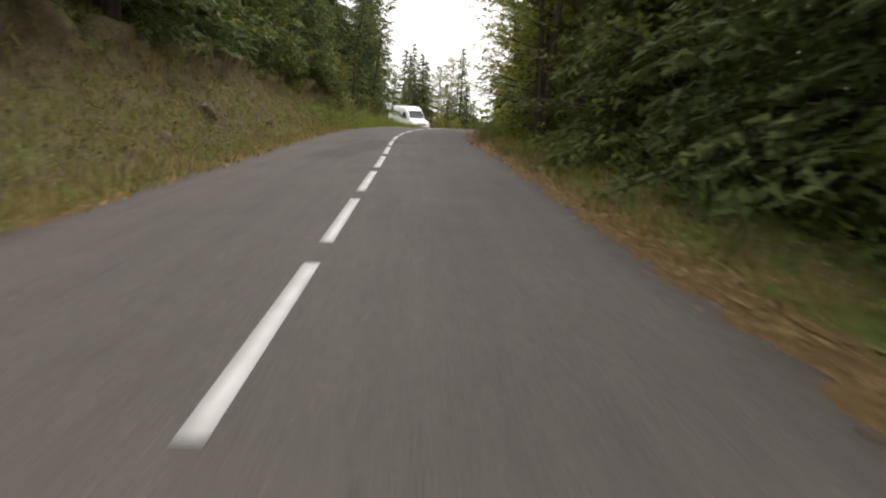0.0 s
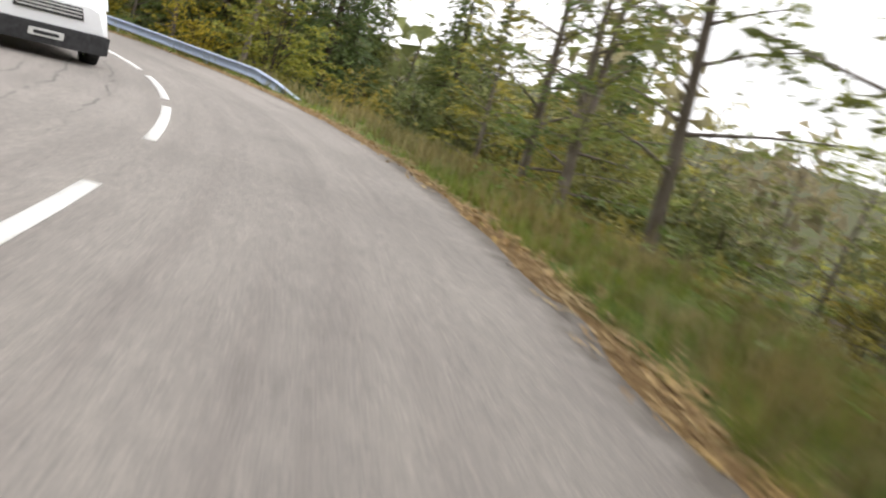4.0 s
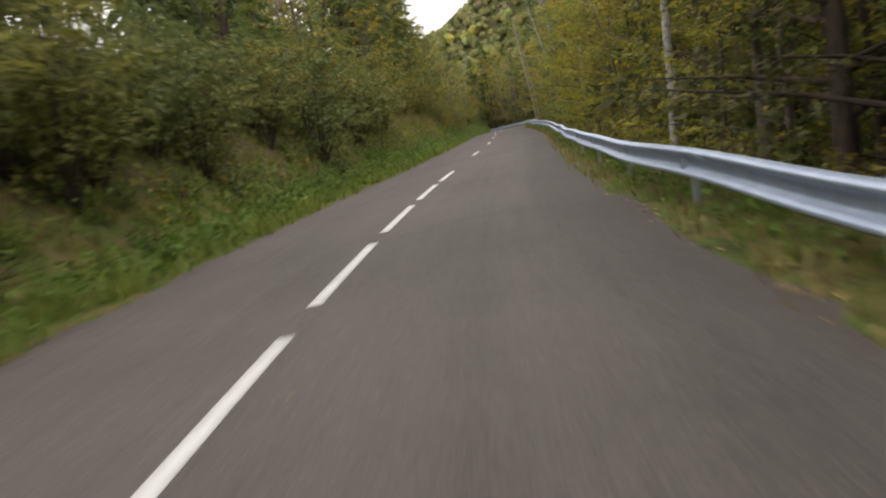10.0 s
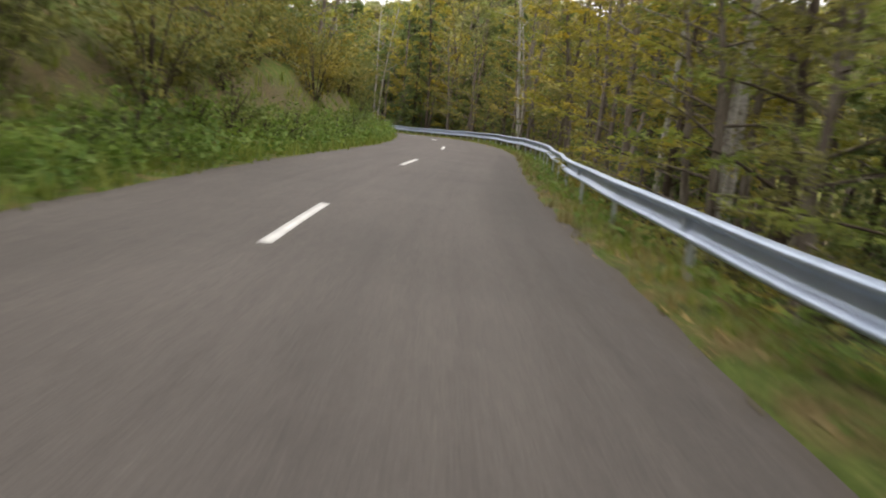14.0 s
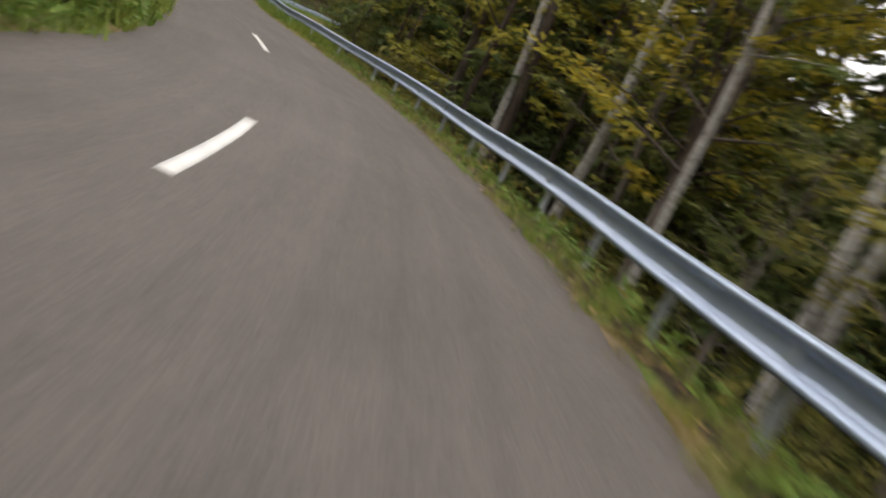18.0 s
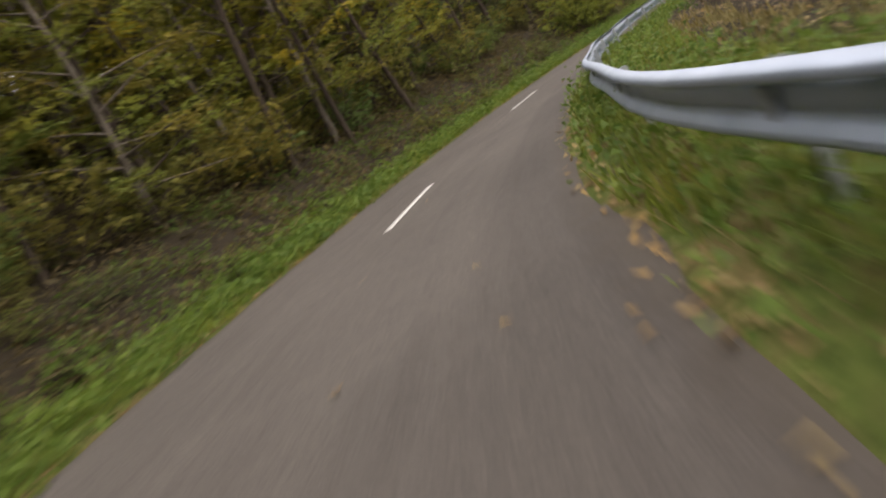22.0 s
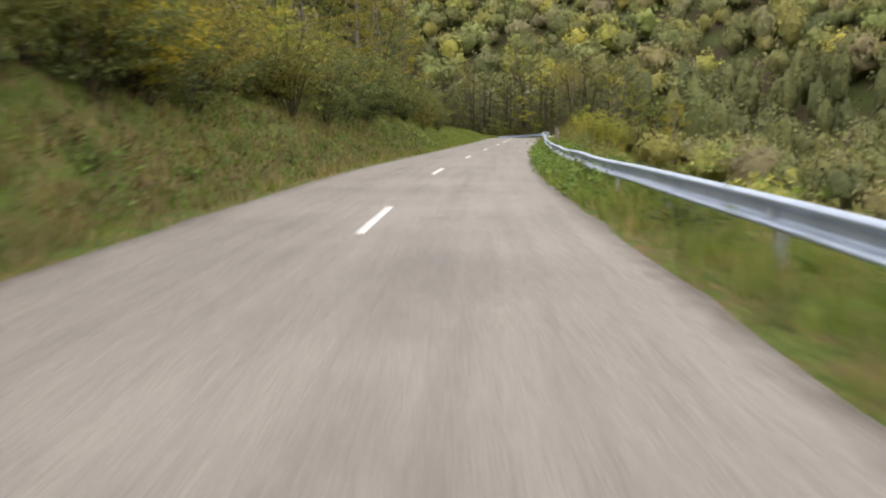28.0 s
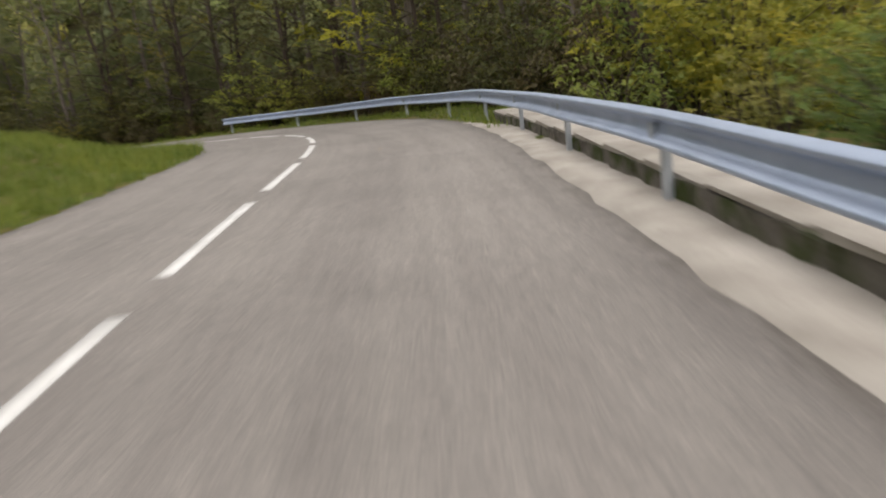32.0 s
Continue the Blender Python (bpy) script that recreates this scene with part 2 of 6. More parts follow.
class Mat:
    """A node material with small helpers."""

    def __init__(self, name, rough=.8, metal=0.0, spec=.3):
        self.m = bpy.data.materials.new(name)
        self.m.use_nodes = True
        self.n, self.l = self.m.node_tree.nodes, self.m.node_tree.links
        self.b = self.n["Principled BSDF"]
        self.b.inputs["Roughness"].default_value = rough
        self.b.inputs["Metallic"].default_value = metal
        self.b.inputs["Specular IOR Level"].default_value = spec
        self.geo = self.n.new("ShaderNodeNewGeometry")

    def noise(self, scale, detail=4, rough=.6, stretch=None, own=False):
        t = self.n.new("ShaderNodeTexNoise")
        t.inputs["Scale"].default_value, t.inputs["Detail"].default_value = scale, detail
        t.inputs["Roughness"].default_value = rough
        where = self.geo.outputs["Position"]
        if own:
            where = self.n.new("ShaderNodeTexCoord").outputs["Object"]
        if stretch:
            mp = self.n.new("ShaderNodeMapping")
            mp.inputs["Scale"].default_value = stretch
            self.l.new(where, mp.inputs[0])
            where = mp.outputs[0]
        self.l.new(where, t.inputs["Vector"])
        return t.outputs["Fac"]

    def ramp(self, fac, *stops):
        r = self.n.new("ShaderNodeValToRGB")
        e = r.color_ramp.elements
        while len(e) < len(stops):
            e.new(.5)
        for k, (p, c) in zip(e, stops):
            k.position, k.color = p, (*c, 1)
        self.l.new(fac, r.inputs[0])
        return r.outputs[0]

    def mix(self, fac, a, b, kind="MIX"):
        x = self.n.new("ShaderNodeMix")
        x.data_type, x.blend_type = "RGBA", kind
        for sock, v in ((x.inputs[0], fac), (x.inputs[6], a), (x.inputs[7], b)):
            if isinstance(v, (int, float)):
                sock.default_value = v
            elif isinstance(v, tuple):
                sock.default_value = (*v, 1)
            else:
                self.l.new(v, sock)
        return x.outputs[2]

    def attr(self, name):
        a = self.n.new("ShaderNodeAttribute")
        a.attribute_name = name
        return a.outputs["Fac"]

    def span(self, v, a, b):
        r = self.n.new("ShaderNodeMapRange")
        r.inputs[1].default_value, r.inputs[2].default_value = a, b
        self.l.new(v, r.inputs[0])
        return r.outputs[0]

    def color(self, sock):
        self.l.new(sock, self.b.inputs["Base Color"])
        return self

    def bump(self, fac, strength, dist=.02):
        b = self.n.new("ShaderNodeBump")
        b.inputs["Strength"].default_value, b.inputs["Distance"].default_value = strength, dist
        self.l.new(fac, b.inputs["Height"])
        self.l.new(b.outputs[0], self.b.inputs["Normal"])
        return self

    def island(self):
        return self.geo.outputs["Random Per Island"]

    def object_random(self):
        return self.n.new("ShaderNodeObjectInfo").outputs["Random"]

    def thin(self, amount):
        """Lets some light through, as leaves do."""
        t, x = self.n.new("ShaderNodeBsdfTranslucent"), self.n.new("ShaderNodeMixShader")
        src = self.b.inputs["Base Color"].links[0].from_socket
        self.l.new(src, t.inputs[0])
        x.inputs[0].default_value = amount
        self.l.new(self.b.outputs[0], x.inputs[1])
        self.l.new(t.outputs[0], x.inputs[2])
        self.l.new(x.outputs[0], self.n["Material Output"].inputs[0])
        return self


def leaf_mat(name, a, b, c, through_light=.35):
    k = Mat(name, .6, 0, .2)
    base = k.ramp(k.island(), (0, a), (.5, b), (1, c))
    base = k.mix(.45, base, b)
    # branches of one plant turn at different times
    base = k.mix(.7, base, k.ramp(k.noise(.55, 3, .6, None, True), (.3, (.66, .78, .80)), (.5, (1, 1, 1)), (.7, (1.30, 1.18, .86))), "MULTIPLY")
    tone = k.ramp(k.object_random(), (0, (.70, .82, .80)), (.35, (.92, .97, .92)), (.7, (1.04, 1.0, .88)), (1, (1.2, 1.1, .8)))
    k.color(k.mix(1.0, base, tone, "MULTIPLY"))
    return k.thin(through_light).m


# materials
k = Mat("asphalt", .85, 0, .25)
age = k.attr("tone")
grain = k.noise(70, 4, .75)
speck = k.noise(17, 3, .8)
patch = k.noise(.35, 5, .6)
along = k.n.new("ShaderNodeCombineXYZ")
for sock, nm in zip(along.inputs, ("run", "across")):
    k.l.new(k.attr(nm), sock)
streak = k.n.new("ShaderNodeTexNoise")
streak.inputs["Scale"].default_value, streak.inputs["Detail"].default_value, streak.inputs["Roughness"].default_value = 1.0, 5, .65
k.l.new(along.outputs[0], streak.inputs["Vector"])
streak = streak.outputs["Fac"]
col = k.ramp(age, (0, (.072, .064, .058)), (.25, (.119, .106, .096)), (.5, (.169, .151, .137)), (1, (.267, .248, .226)))
col = k.mix(.55, col, k.ramp(patch, (.3, (.62, .62, .62)), (.7, (1.0, 1.0, 1.0))), "MULTIPLY")
col = k.mix(.9, col, k.ramp(grain, (.3, (.45, .45, .45)), (.5, (1, 1, 1)), (.72, (1.75, 1.7, 1.62))), "MULTIPLY")
col = k.mix(.7, col, k.ramp(speck, (.3, (.72, .72, .72)), (.5, (1, 1, 1)), (.7, (1.3, 1.28, 1.25))), "MULTIPLY")
col = k.mix(k.ramp(k.mix(.5, k.span(k.attr("margin"), .75, .1), k.noise(5, 4, .7)), (.55, (0, 0, 0)), (.75, (.7, .7, .7))), col, (.07, .058, .045))
tar = k.mix(1.0, k.attr("tar"), k.ramp(k.noise(.8, 4, .7), (.35, (0, 0, 0)), (.65, (1, 1, 1))), "MULTIPLY")
col = k.mix(tar, col, (.05, .046, .042))
def worked(op, a, b):
    m = k.n.new("ShaderNodeMath")
    m.operation = op
    for sock, v in zip(m.inputs, (a, b)):
        if isinstance(v, (int, float)):
            sock.default_value = v
        else:
            k.l.new(v, sock)
    return m.outputs[0]


# tarred cracks that wander along the lanes
wander = worked("MULTIPLY", worked("SUBTRACT", k.noise(.3, 6, .6), .5), .75)
for place in (-.7, -1.3, -1.75):
    off = worked("ABSOLUTE", worked("ADD", worked("SUBTRACT", k.attr("lateral"), place), wander), 0)
    crack = worked("MULTIPLY", worked("MULTIPLY", k.span(off, .026, .008), k.attr("cracked")), k.span(k.noise(1.7, 4, .7), .42, .52))
    col = k.mix(crack, col, (.045, .042, .04))
col = k.mix(.42, col, k.ramp(streak, (.32, (.74, .72, .72)), (.5, (1, 1, 1)), (.68, (1.22, 1.22, 1.2))), "MULTIPLY")
ASPHALT = k.color(col).bump(grain, .35, .006).m

k = Mat("road_paint", .6, 0, .35)
wear = k.noise(26, 5, .7)
col = k.ramp(k.noise(2, 3), (.3, (.55, .54, .51)), (.7, (.72, .71, .68)))
PAINT = k.color(k.mix(k.ramp(wear, (.62, (0, 0, 0)), (.78, (1, 1, 1))), col, (.3, .28, .26))).bump(wear, .2, .004).m

k = Mat("galvanised_steel", .45, .68, .5)
zinc = k.noise(3, 4, .6)
GALV = k.color(k.ramp(zinc, (.3, (.34, .41, .53)), (.7, (.45, .52, .64)))).m
k = Mat("weathered_steel_post", .55, .6, .4)
POSTM = k.color(k.ramp(k.noise(5, 4), (.3, (.34, .37, .40)), (.7, (.50, .53, .56)))).m

k = Mat("roadside_ground", .95, 0, .1)
edge, zone = k.attr("edge"), k.attr("zone")
fine, mid, big = k.noise(11, 6, .8), k.noise(1.6, 5, .65), k.noise(.25, 3)
grass = k.ramp(fine, (.32, (.025, .04, .010)), (.5, (.09, .125, .027)), (.68, (.19, .21, .06)))
dry = k.ramp(fine, (.2, (.06, .045, .02)), (.5, (.17, .125, .055)), (.8, (.30, .23, .11)))
soil = k.mix(k.ramp(k.noise(1.3, 5, .7), (.42, (0, 0, 0)), (.6, (1, 1, 1))), k.ramp(fine, (.25, (.022, .018, .010)), (.5, (.105, .088, .044)), (.75, (.25, .205, .12))), k.ramp(fine, (.25, (.03, .03, .012)), (.5, (.115, .115, .042)), (.75, (.22, .20, .085))))
ground_col = k.mix(k.ramp(mid, (.48, (0, 0, 0)), (.60, (.9, .9, .9))), grass, dry)
bare = k.mix(.5, k.span(zone, 0, 1), k.noise(2.1, 5, .7))
# past the hairpin the bare soil is coloured darker for the woods' shade
ground_col = k.mix(k.ramp(bare, (.44, (0, 0, 0)), (.56, (1, 1, 1))), ground_col, k.mix(k.attr("shade_soil"), soil, k.ramp(fine, (.2, (.016, .013, .009)), (.55, (.045, .036, .024)), (.85, (.10, .075, .045)))))
litter = k.ramp(k.noise(22, 4, .75), (.25, (.06, .038, .018)), (.5, (.18, .115, .052)), (.75, (.32, .23, .11)))
ground_col = k.mix(k.ramp(k.mix(.45, k.mix(1.0, k.span(edge, .75, 0), k.attr("litter"), "MULTIPLY"), k.noise(3, 5, .7)), (.48, (0, 0, 0)), (.62, (1, 1, 1))), ground_col, litter)
steep = k.n.new("ShaderNodeSeparateXYZ")
k.l.new(k.geo.outputs["Normal"], steep.inputs[0])
earth = k.ramp(k.mix(.45, k.span(steep.outputs[2], .86, .45), k.noise(2.6, 5, .7)), (.44, (0, 0, 0)), (.58, (.9, .9, .9)))
ground_col = k.mix(earth, ground_col, k.ramp(fine, (.2, (.030, .022, .013)), (.5, (.105, .084, .046)), (.8, (.22, .18, .105))))
GROUND = k.color(ground_col).bump(fine, .9, .05).m

k = Mat("forest_floor", .95, 0, .1)
f1 = k.noise(5, 5, .7)
FLOOR = k.color(k.mix(k.ramp(k.noise(.12, 3), (.4, (0, 0, 0)), (.6, (1, 1, 1))),
                      k.ramp(f1, (.2, (.02, .017, .01)), (.6, (.06, .045, .025)), (.9, (.13, .09, .045))),
                      k.ramp(f1, (.2, (.025, .035, .01)), (.6, (.06, .075, .022)), (.9, (.12, .11, .04))))).bump(f1, .8, .08).m

k = Mat("bark_grey", .9, 0, .15)
bk = k.noise(9, 5, .7, (1, 1, .25))
BARK = k.color(k.mix(.6, k.ramp(bk, (.25, (.055, .045, .035)), (.5, (.14, .12, .10)), (.8, (.27, .25, .22))),
                     k.ramp(k.object_random(), (0, (.6, .55, .5)), (1, (1.25, 1.2, 1.15))), "MULTIPLY")).bump(bk, .8, .02).m
k = Mat("bark_dark", .95, 0, .1)
bk = k.noise(12, 5, .7, (1, 1, .3))
BARK_D = k.color(k.ramp(bk, (.25, (.02, .016, .012)), (.8, (.11, .085, .065)))).bump(bk, .8, .02).m

k = Mat("bark_pale", .85, 0, .2)
bk = k.noise(7, 5, .7, (1, 1, 1.6))
BARK_P = k.color(k.ramp(bk, (.3, (.07, .06, .05)), (.45, (.30, .28, .25)), (.75, (.50, .48, .44)))).bump(bk, .4, .01).m

LEAF_G = leaf_mat("leaf_green", (0.070, 0.098, 0.028), (0.154, 0.198, 0.055), (0.256, 0.282, 0.081), .45)
LEAF_Y = leaf_mat("leaf_yellowing", (0.145, 0.144, 0.024), (0.310, 0.276, 0.042), (0.528, 0.408, 0.055), .45)
LEAF_O = leaf_mat("leaf_olive", (0.102, 0.099, 0.030), (0.224, 0.205, 0.053), (0.381, 0.316, 0.086), .45)
LEAF_L = leaf_mat("leaf_lime", (.14, .16, .035), (.29, .31, .065), (.45, .44, .10), .5)
LEAF_GOLD = leaf_mat("leaf_golden", (.24, .22, .03), (.42, .38, .045), (.56, .48, .06), .5)
LEAF_D = leaf_mat("leaf_grey_green", (0.069, 0.079, 0.026), (0.156, 0.170, 0.055), (0.263, 0.264, 0.094), .4)
# olive leaf darkened so that its colour carries the deep canopy's shade
LEAF_S = leaf_mat("leaf_shade_olive", (.038, .040, .016), (.088, .088, .032), (.155, .142, .048), .35)
LEAF_H = leaf_mat("leaf_herb", (0.057, 0.097, 0.022), (0.144, 0.216, 0.039), (0.253, 0.302, 0.077), .4)
NEEDLE = leaf_mat("needles", (0.048, 0.069, 0.024), (0.109, 0.140, 0.046), (0.196, 0.230, 0.066), .35)
LARCH = leaf_mat("larch_needles", (.11, .14, .03), (.235, .265, .05), (.38, .37, .08), .5)
BLADE = leaf_mat("grass_blade", (.08, .120, .024), (.18, .235, .050), (.30, .30, .085), .4)
STRAW = leaf_mat("dry_grass_blade", (.14, .11, .04), (.27, .21, .09), (.40, .32, .15), .25)
BRACKEN = leaf_mat("bracken", (.055, .042, .022), (.125, .098, .05), (.21, .17, .09), .3)
DEAD = leaf_mat("fallen_leaf", (.14, .08, .033), (.31, .195, .085), (.5, .38, .19), .15)
k = Mat("woodland_leaf", .7, 0, .15)
hue = k.ramp(k.attr("tree"), (0, (.095, .110, .048)), (.25, (.190, .185, .072)), (.45, (.145, .165, .062)), (.62, (.245, .230, .070)), (.78, (.190, .165, .105)), (.92, (.20, .24, .08)), (.985, (.34, .31, .07)))
tuft = k.noise(1.1, 5, .75)
hue = k.mix(.75, hue, k.ramp(tuft, (.34, (.86, .88, .90)), (.5, (1.34, 1.34, 1.30)), (.66, (1.75, 1.66, 1.42))), "MULTIPLY")
FARLEAF = k.color(k.mix(.32, hue, k.ramp(k.island(), (0, (.55, .55, .55)), (.5, (1, 1, 1)), (1, (1.5, 1.45, 1.3))), "MULTIPLY")).bump(tuft, .8, .4).thin(.3).m
k = Mat("concrete", .9, 0, .2)
cn = k.noise(30, 5, .7)
CONC = k.color(k.mix(.5, k.ramp(k.noise(1.5, 5, .65), (.3, (.30, .27, .23)), (.7, (.52, .48, .42))),
                     k.ramp(cn, (.3, (.6, .6, .6)), (.7, (1, 1, 1))), "MULTIPLY")).bump(cn, .5, .01).m
k = Mat("mossy_stone", .95, 0, .15)
sn = k.noise(6, 5, .7)
STONE = k.color(k.mix(k.ramp(k.noise(2.2, 4), (.45, (0, 0, 0)), (.6, (1, 1, 1))),
                      k.ramp(sn, (.25, (.06, .052, .045)), (.75, (.22, .20, .17))), (.05, .065, .02))).bump(sn, .9, .03).m


# ---- large structure: ground, roadside, road, markings ----
def far_ground():
    xs = np.r_[-4000, -2600, -1700, -1400, np.arange(-1260, -870, 16.0), np.arange(-860, 201, 4.0), 260, 380, 600, 1100, 2000, 4000]
    ys = np.r_[-4000, -2600, -1600, -900, -500, -300, -200, np.arange(-140, 381, 4.0), 420, 480, 600, 900, 1600, 2600, 4000]
    gx, gy = np.meshgrid(xs, ys)
    z, near = terrain(gx.ravel(), gy.ravel())
    z = z - 4.5 * (1 - smooth(near, 8.0, 11.8))
    return mesh_of("ground", np.stack([gx.ravel(), gy.ravel(), z], -1), grid_faces(len(ys), len(xs)), FLOOR, True)


tagged(new("ground", far_ground()), "wooded valley ground with leaf litter and moss", "ground", kind="structure")


def woodland(s, o):
    """How far the roadside is bare forest soil instead of grass."""
    left = np.where(o < 0, 1.0, 0.0)
    a = smooth(s, 318, 332) * (1 - smooth(s, 420, 432)) * smooth(-o, 3.6, 4.8) * left
    b = (1 - smooth(s, 48, 60)) * smooth(-o, 3.0, 3.8) * (.5 + .22 * (1 - smooth(s, 32, 42))) * left
    c = smooth(s, 96, 110) * (1 - smooth(s, 318, 330)) * (.35 + .65 * smooth(o, 3.6, 4.6)) * (1 - left) * (o > 0)
    d = (1 - smooth(s, 34, 46)) * smooth(o, 3.2, 4.2) * .8 * (1 - left) + smooth(s, 34, 46) * (1 - smooth(s, 62, 80)) * smooth(o, 4.4, 6) * .9 * (1 - left) \
        + smooth(s, 356, 366) * (1 - smooth(s, 410, 422)) * smooth(o - right_w(s), 1.3, 2.2) * .9 * (1 - left) \
        + smooth(s, 226, 236) * (1 - smooth(s, 312, 320)) * smooth(o - right_w(s), .1, .4) * (1 - left)
    return np.clip(a + b + c + d, 0, 1)


def leafy(s, sign):
    """How thickly fallen leaves lie at the road's edge."""
    if sign > 0:
        return .35 + .9 * (1 - smooth(s, 26, 44)) + .65 * (1 - smooth(s, 112, 125)) - .3 * smooth(s, 328, 334) * (1 - smooth(s, 368, 378)) + .3 * smooth(s, 370, 380) * (1 - smooth(s, 420, 434)) + .4 * smooth(s, 376, 388) * (1 - smooth(s, 400, 410)) - .35 * smooth(s, 446, 458)
    return .75 - .55 * smooth(s, 36, 46) + .3 * smooth(s, 312, 322) * (1 - smooth(s, 408, 416)) - .2 * smooth(s, 408, 416)


VERGE = {}


def verge_height(s, e, sign):
    """Height of the finished verge against the road, e metres beyond the asphalt."""
    ss, ee, z = VERGE[sign]
    s, e = np.clip(s, ss[0], ss[-2]), np.clip(e, ee[0], ee[-1])
    i, j = np.clip(np.searchsorted(ss, s) - 1, 0, len(ss) - 2), np.clip(np.searchsorted(ee, e) - 1, 0, len(ee) - 2)
    a, b = (s - ss[i]) / (ss[i + 1] - ss[i]), (e - ee[j]) / (ee[j + 1] - ee[j])
    return (z[i, j] * (1 - a) + z[i + 1, j] * a) * (1 - b) + (z[i, j + 1] * (1 - a) + z[i + 1, j + 1] * a) * b


def roadside(sign):
    ss = np.r_[np.arange(S0, 66, .35), np.arange(66, S1 - .1, 1.0)]
    e = np.array([-.15, 0, .12, .3, .55, .8, 1.0, 1.2, 1.4, 1.6, 1.8, 2.0, 2.2, 2.4, 2.6, 2.8, 3.0, 3.2, 3.4, 3.7, 4.1, 4.6, 5.3, 6.2, 7.3, 8.6, 9.6])
    w = (right_w(ss) if sign > 0 else left_w(ss))[:, None]
    o = sign * (w + e[None])
    s2 = np.repeat(ss[:, None], len(e), 1)
    z = side_height(s2, o)
    p = line(s2, o)
    flat = p.reshape(-1, 3)
    lump = np.array([noise.noise((v[0] * .55, v[1] * .55, v[2])) for v in flat]).reshape(z.shape)
    ragged = np.array([noise.noise((v[0] * 1.7, v[1] * 1.7, 3)) for v in flat]).reshape(z.shape)
    fine = np.array([noise.noise((v[0] * 3.9, v[1] * 3.9, 7)) for v in flat]).reshape(z.shape)
    first = (1 - smooth(s2, 50, 64)) * (1 if sign < 0 else 0)
    rise = smooth(e, .8, 3.0)[None]
    z = z + lump * rise * (.25 + .3 * first) + ragged * (.10 * smooth(e, .5, 2)[None] + .22 * first * rise) + fine * (.03 + .10 * first * rise) * smooth(e, .2, .8)[None]
    # crumbling ledges in the first bank
    level = z / .62 + lump * 1.5 + ragged * .35
    frac = level - np.floor(level)
    z = z + first * rise * .62 * .75 * (smooth(frac, .5, .95) - frac) * (1 - smooth(e, 3.6, 4.6)[None])
    # ragged meeting with the asphalt
    z = z + (ragged * .035 + fine * .03) * (1 - .6 * smooth(s2, 418, 440)) * (e < .4)[None]
    z[:, 0] = -.05
    # crumbling overhang along the first bank's top
    lip = first * smooth(e, 3.0, 3.3)[None] * (1 - smooth(e, 3.9, 4.4)[None])
    o = o + .6 * lip * np.clip(lump * .7 + ragged * .8 + .55, .1, 1)
    z = z + .62 * first * smooth(e, 2.8, 3.1)[None] * (.85 + .22 * lump + .22 * ragged)
    VERGE[sign] = (ss, e, z.copy())
    z[:, -1] -= .9
    p = line(s2, o)
    p[..., 2] += z
    me = mesh_of("verge", p.reshape(-1, 3), grid_faces(len(ss), len(e)), GROUND, True)
    for nm, val in (("edge", np.repeat(e[None], len(ss), 0)), ("zone", woodland(s2, o)), ("litter", leafy(s2, sign)), ("shade_soil", smooth(s2, 80, 110))):
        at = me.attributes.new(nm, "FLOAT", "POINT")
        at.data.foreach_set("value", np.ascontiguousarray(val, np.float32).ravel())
    return me


tagged(new("verge_left", roadside(-1)), "grassy roadside verge rising into a rough earth bank", "verge", kind="structure")
tagged(new("verge_right", roadside(1)), "leaf-strewn grassy verge falling away beside the road", "verge", kind="structure")


def road_mesh():
    ss = np.arange(S0, S1 - .1, 1.0)
    c = np.linspace(-1, 1, 29)
    w = np.where(c[None] < 0, left_w(ss)[:, None] + .12, right_w(ss)[:, None] + .12)
    o = c[None] * w
    s2 = np.repeat(ss[:, None], len(c), 1)
    p = line(s2, o)
    me = mesh_of("road", p.reshape(-1, 3), grid_faces(len(ss), len(c)), ASPHALT, True)
    tone = .27 + .55 * smooth(s2, 46, 66) * (1 - smooth(s2, 98, 118)) + .58 * smooth(s2, 420, 462) - .05 * smooth(s2, 112, 120) * (1 - smooth(s2, 400, 425))
    tone = tone - .16 * smooth(s2, 14, 17) * (1 - smooth(s2, 22, 27)) * smooth(-o + .12 * (s2 - 19), .25, .5) * (1 - smooth(-o + .12 * (s2 - 19), 1.2, 1.6))
    # darker binder along the right-hand lane's edge
    band = smooth(o - right_w(ss)[:, None], -1.15, -.55) * (smooth(s2, 100, 116) * (1 - smooth(s2, 236, 252)) + smooth(s2, 345, 365) * (1 - smooth(s2, 425, 440)))
    tone = tone - .14 * band
    # a paler mended patch after the hairpin
    tone = tone + .3 * smooth(s2, 107, 108.5) * (1 - smooth(s2, 113, 118)) * smooth(o, .7, .95) * (1 - smooth(o, 1.5, 1.8))
    margin = (w - np.abs(o))
    tar = .22 * np.exp(-((o - 1.15 - .25 * np.sin(s2 * .11)) / .3) ** 2) + .15 * np.exp(-((o + 1.2) / .35) ** 2)
    for nm, val in (("tone", tone), ("margin", margin), ("tar", tar), ("run", s2 * .16), ("across", o * 3.6), ("lateral", o),
                    ("cracked", .55 * smooth(s2, 66, 74) * (1 - smooth(s2, 100, 110)) + .5 * smooth(s2, 503, 520) * (1 - smooth(s2, 565, 590)))):
        at = me.attributes.new(nm, "FLOAT", "POINT")
        at.data.foreach_set("value", np.ascontiguousarray(val, np.float32).ravel())
    return me


road = tagged(new("road", road_mesh()), "narrow two-lane mountain road of worn grey asphalt", "road", kind="structure")


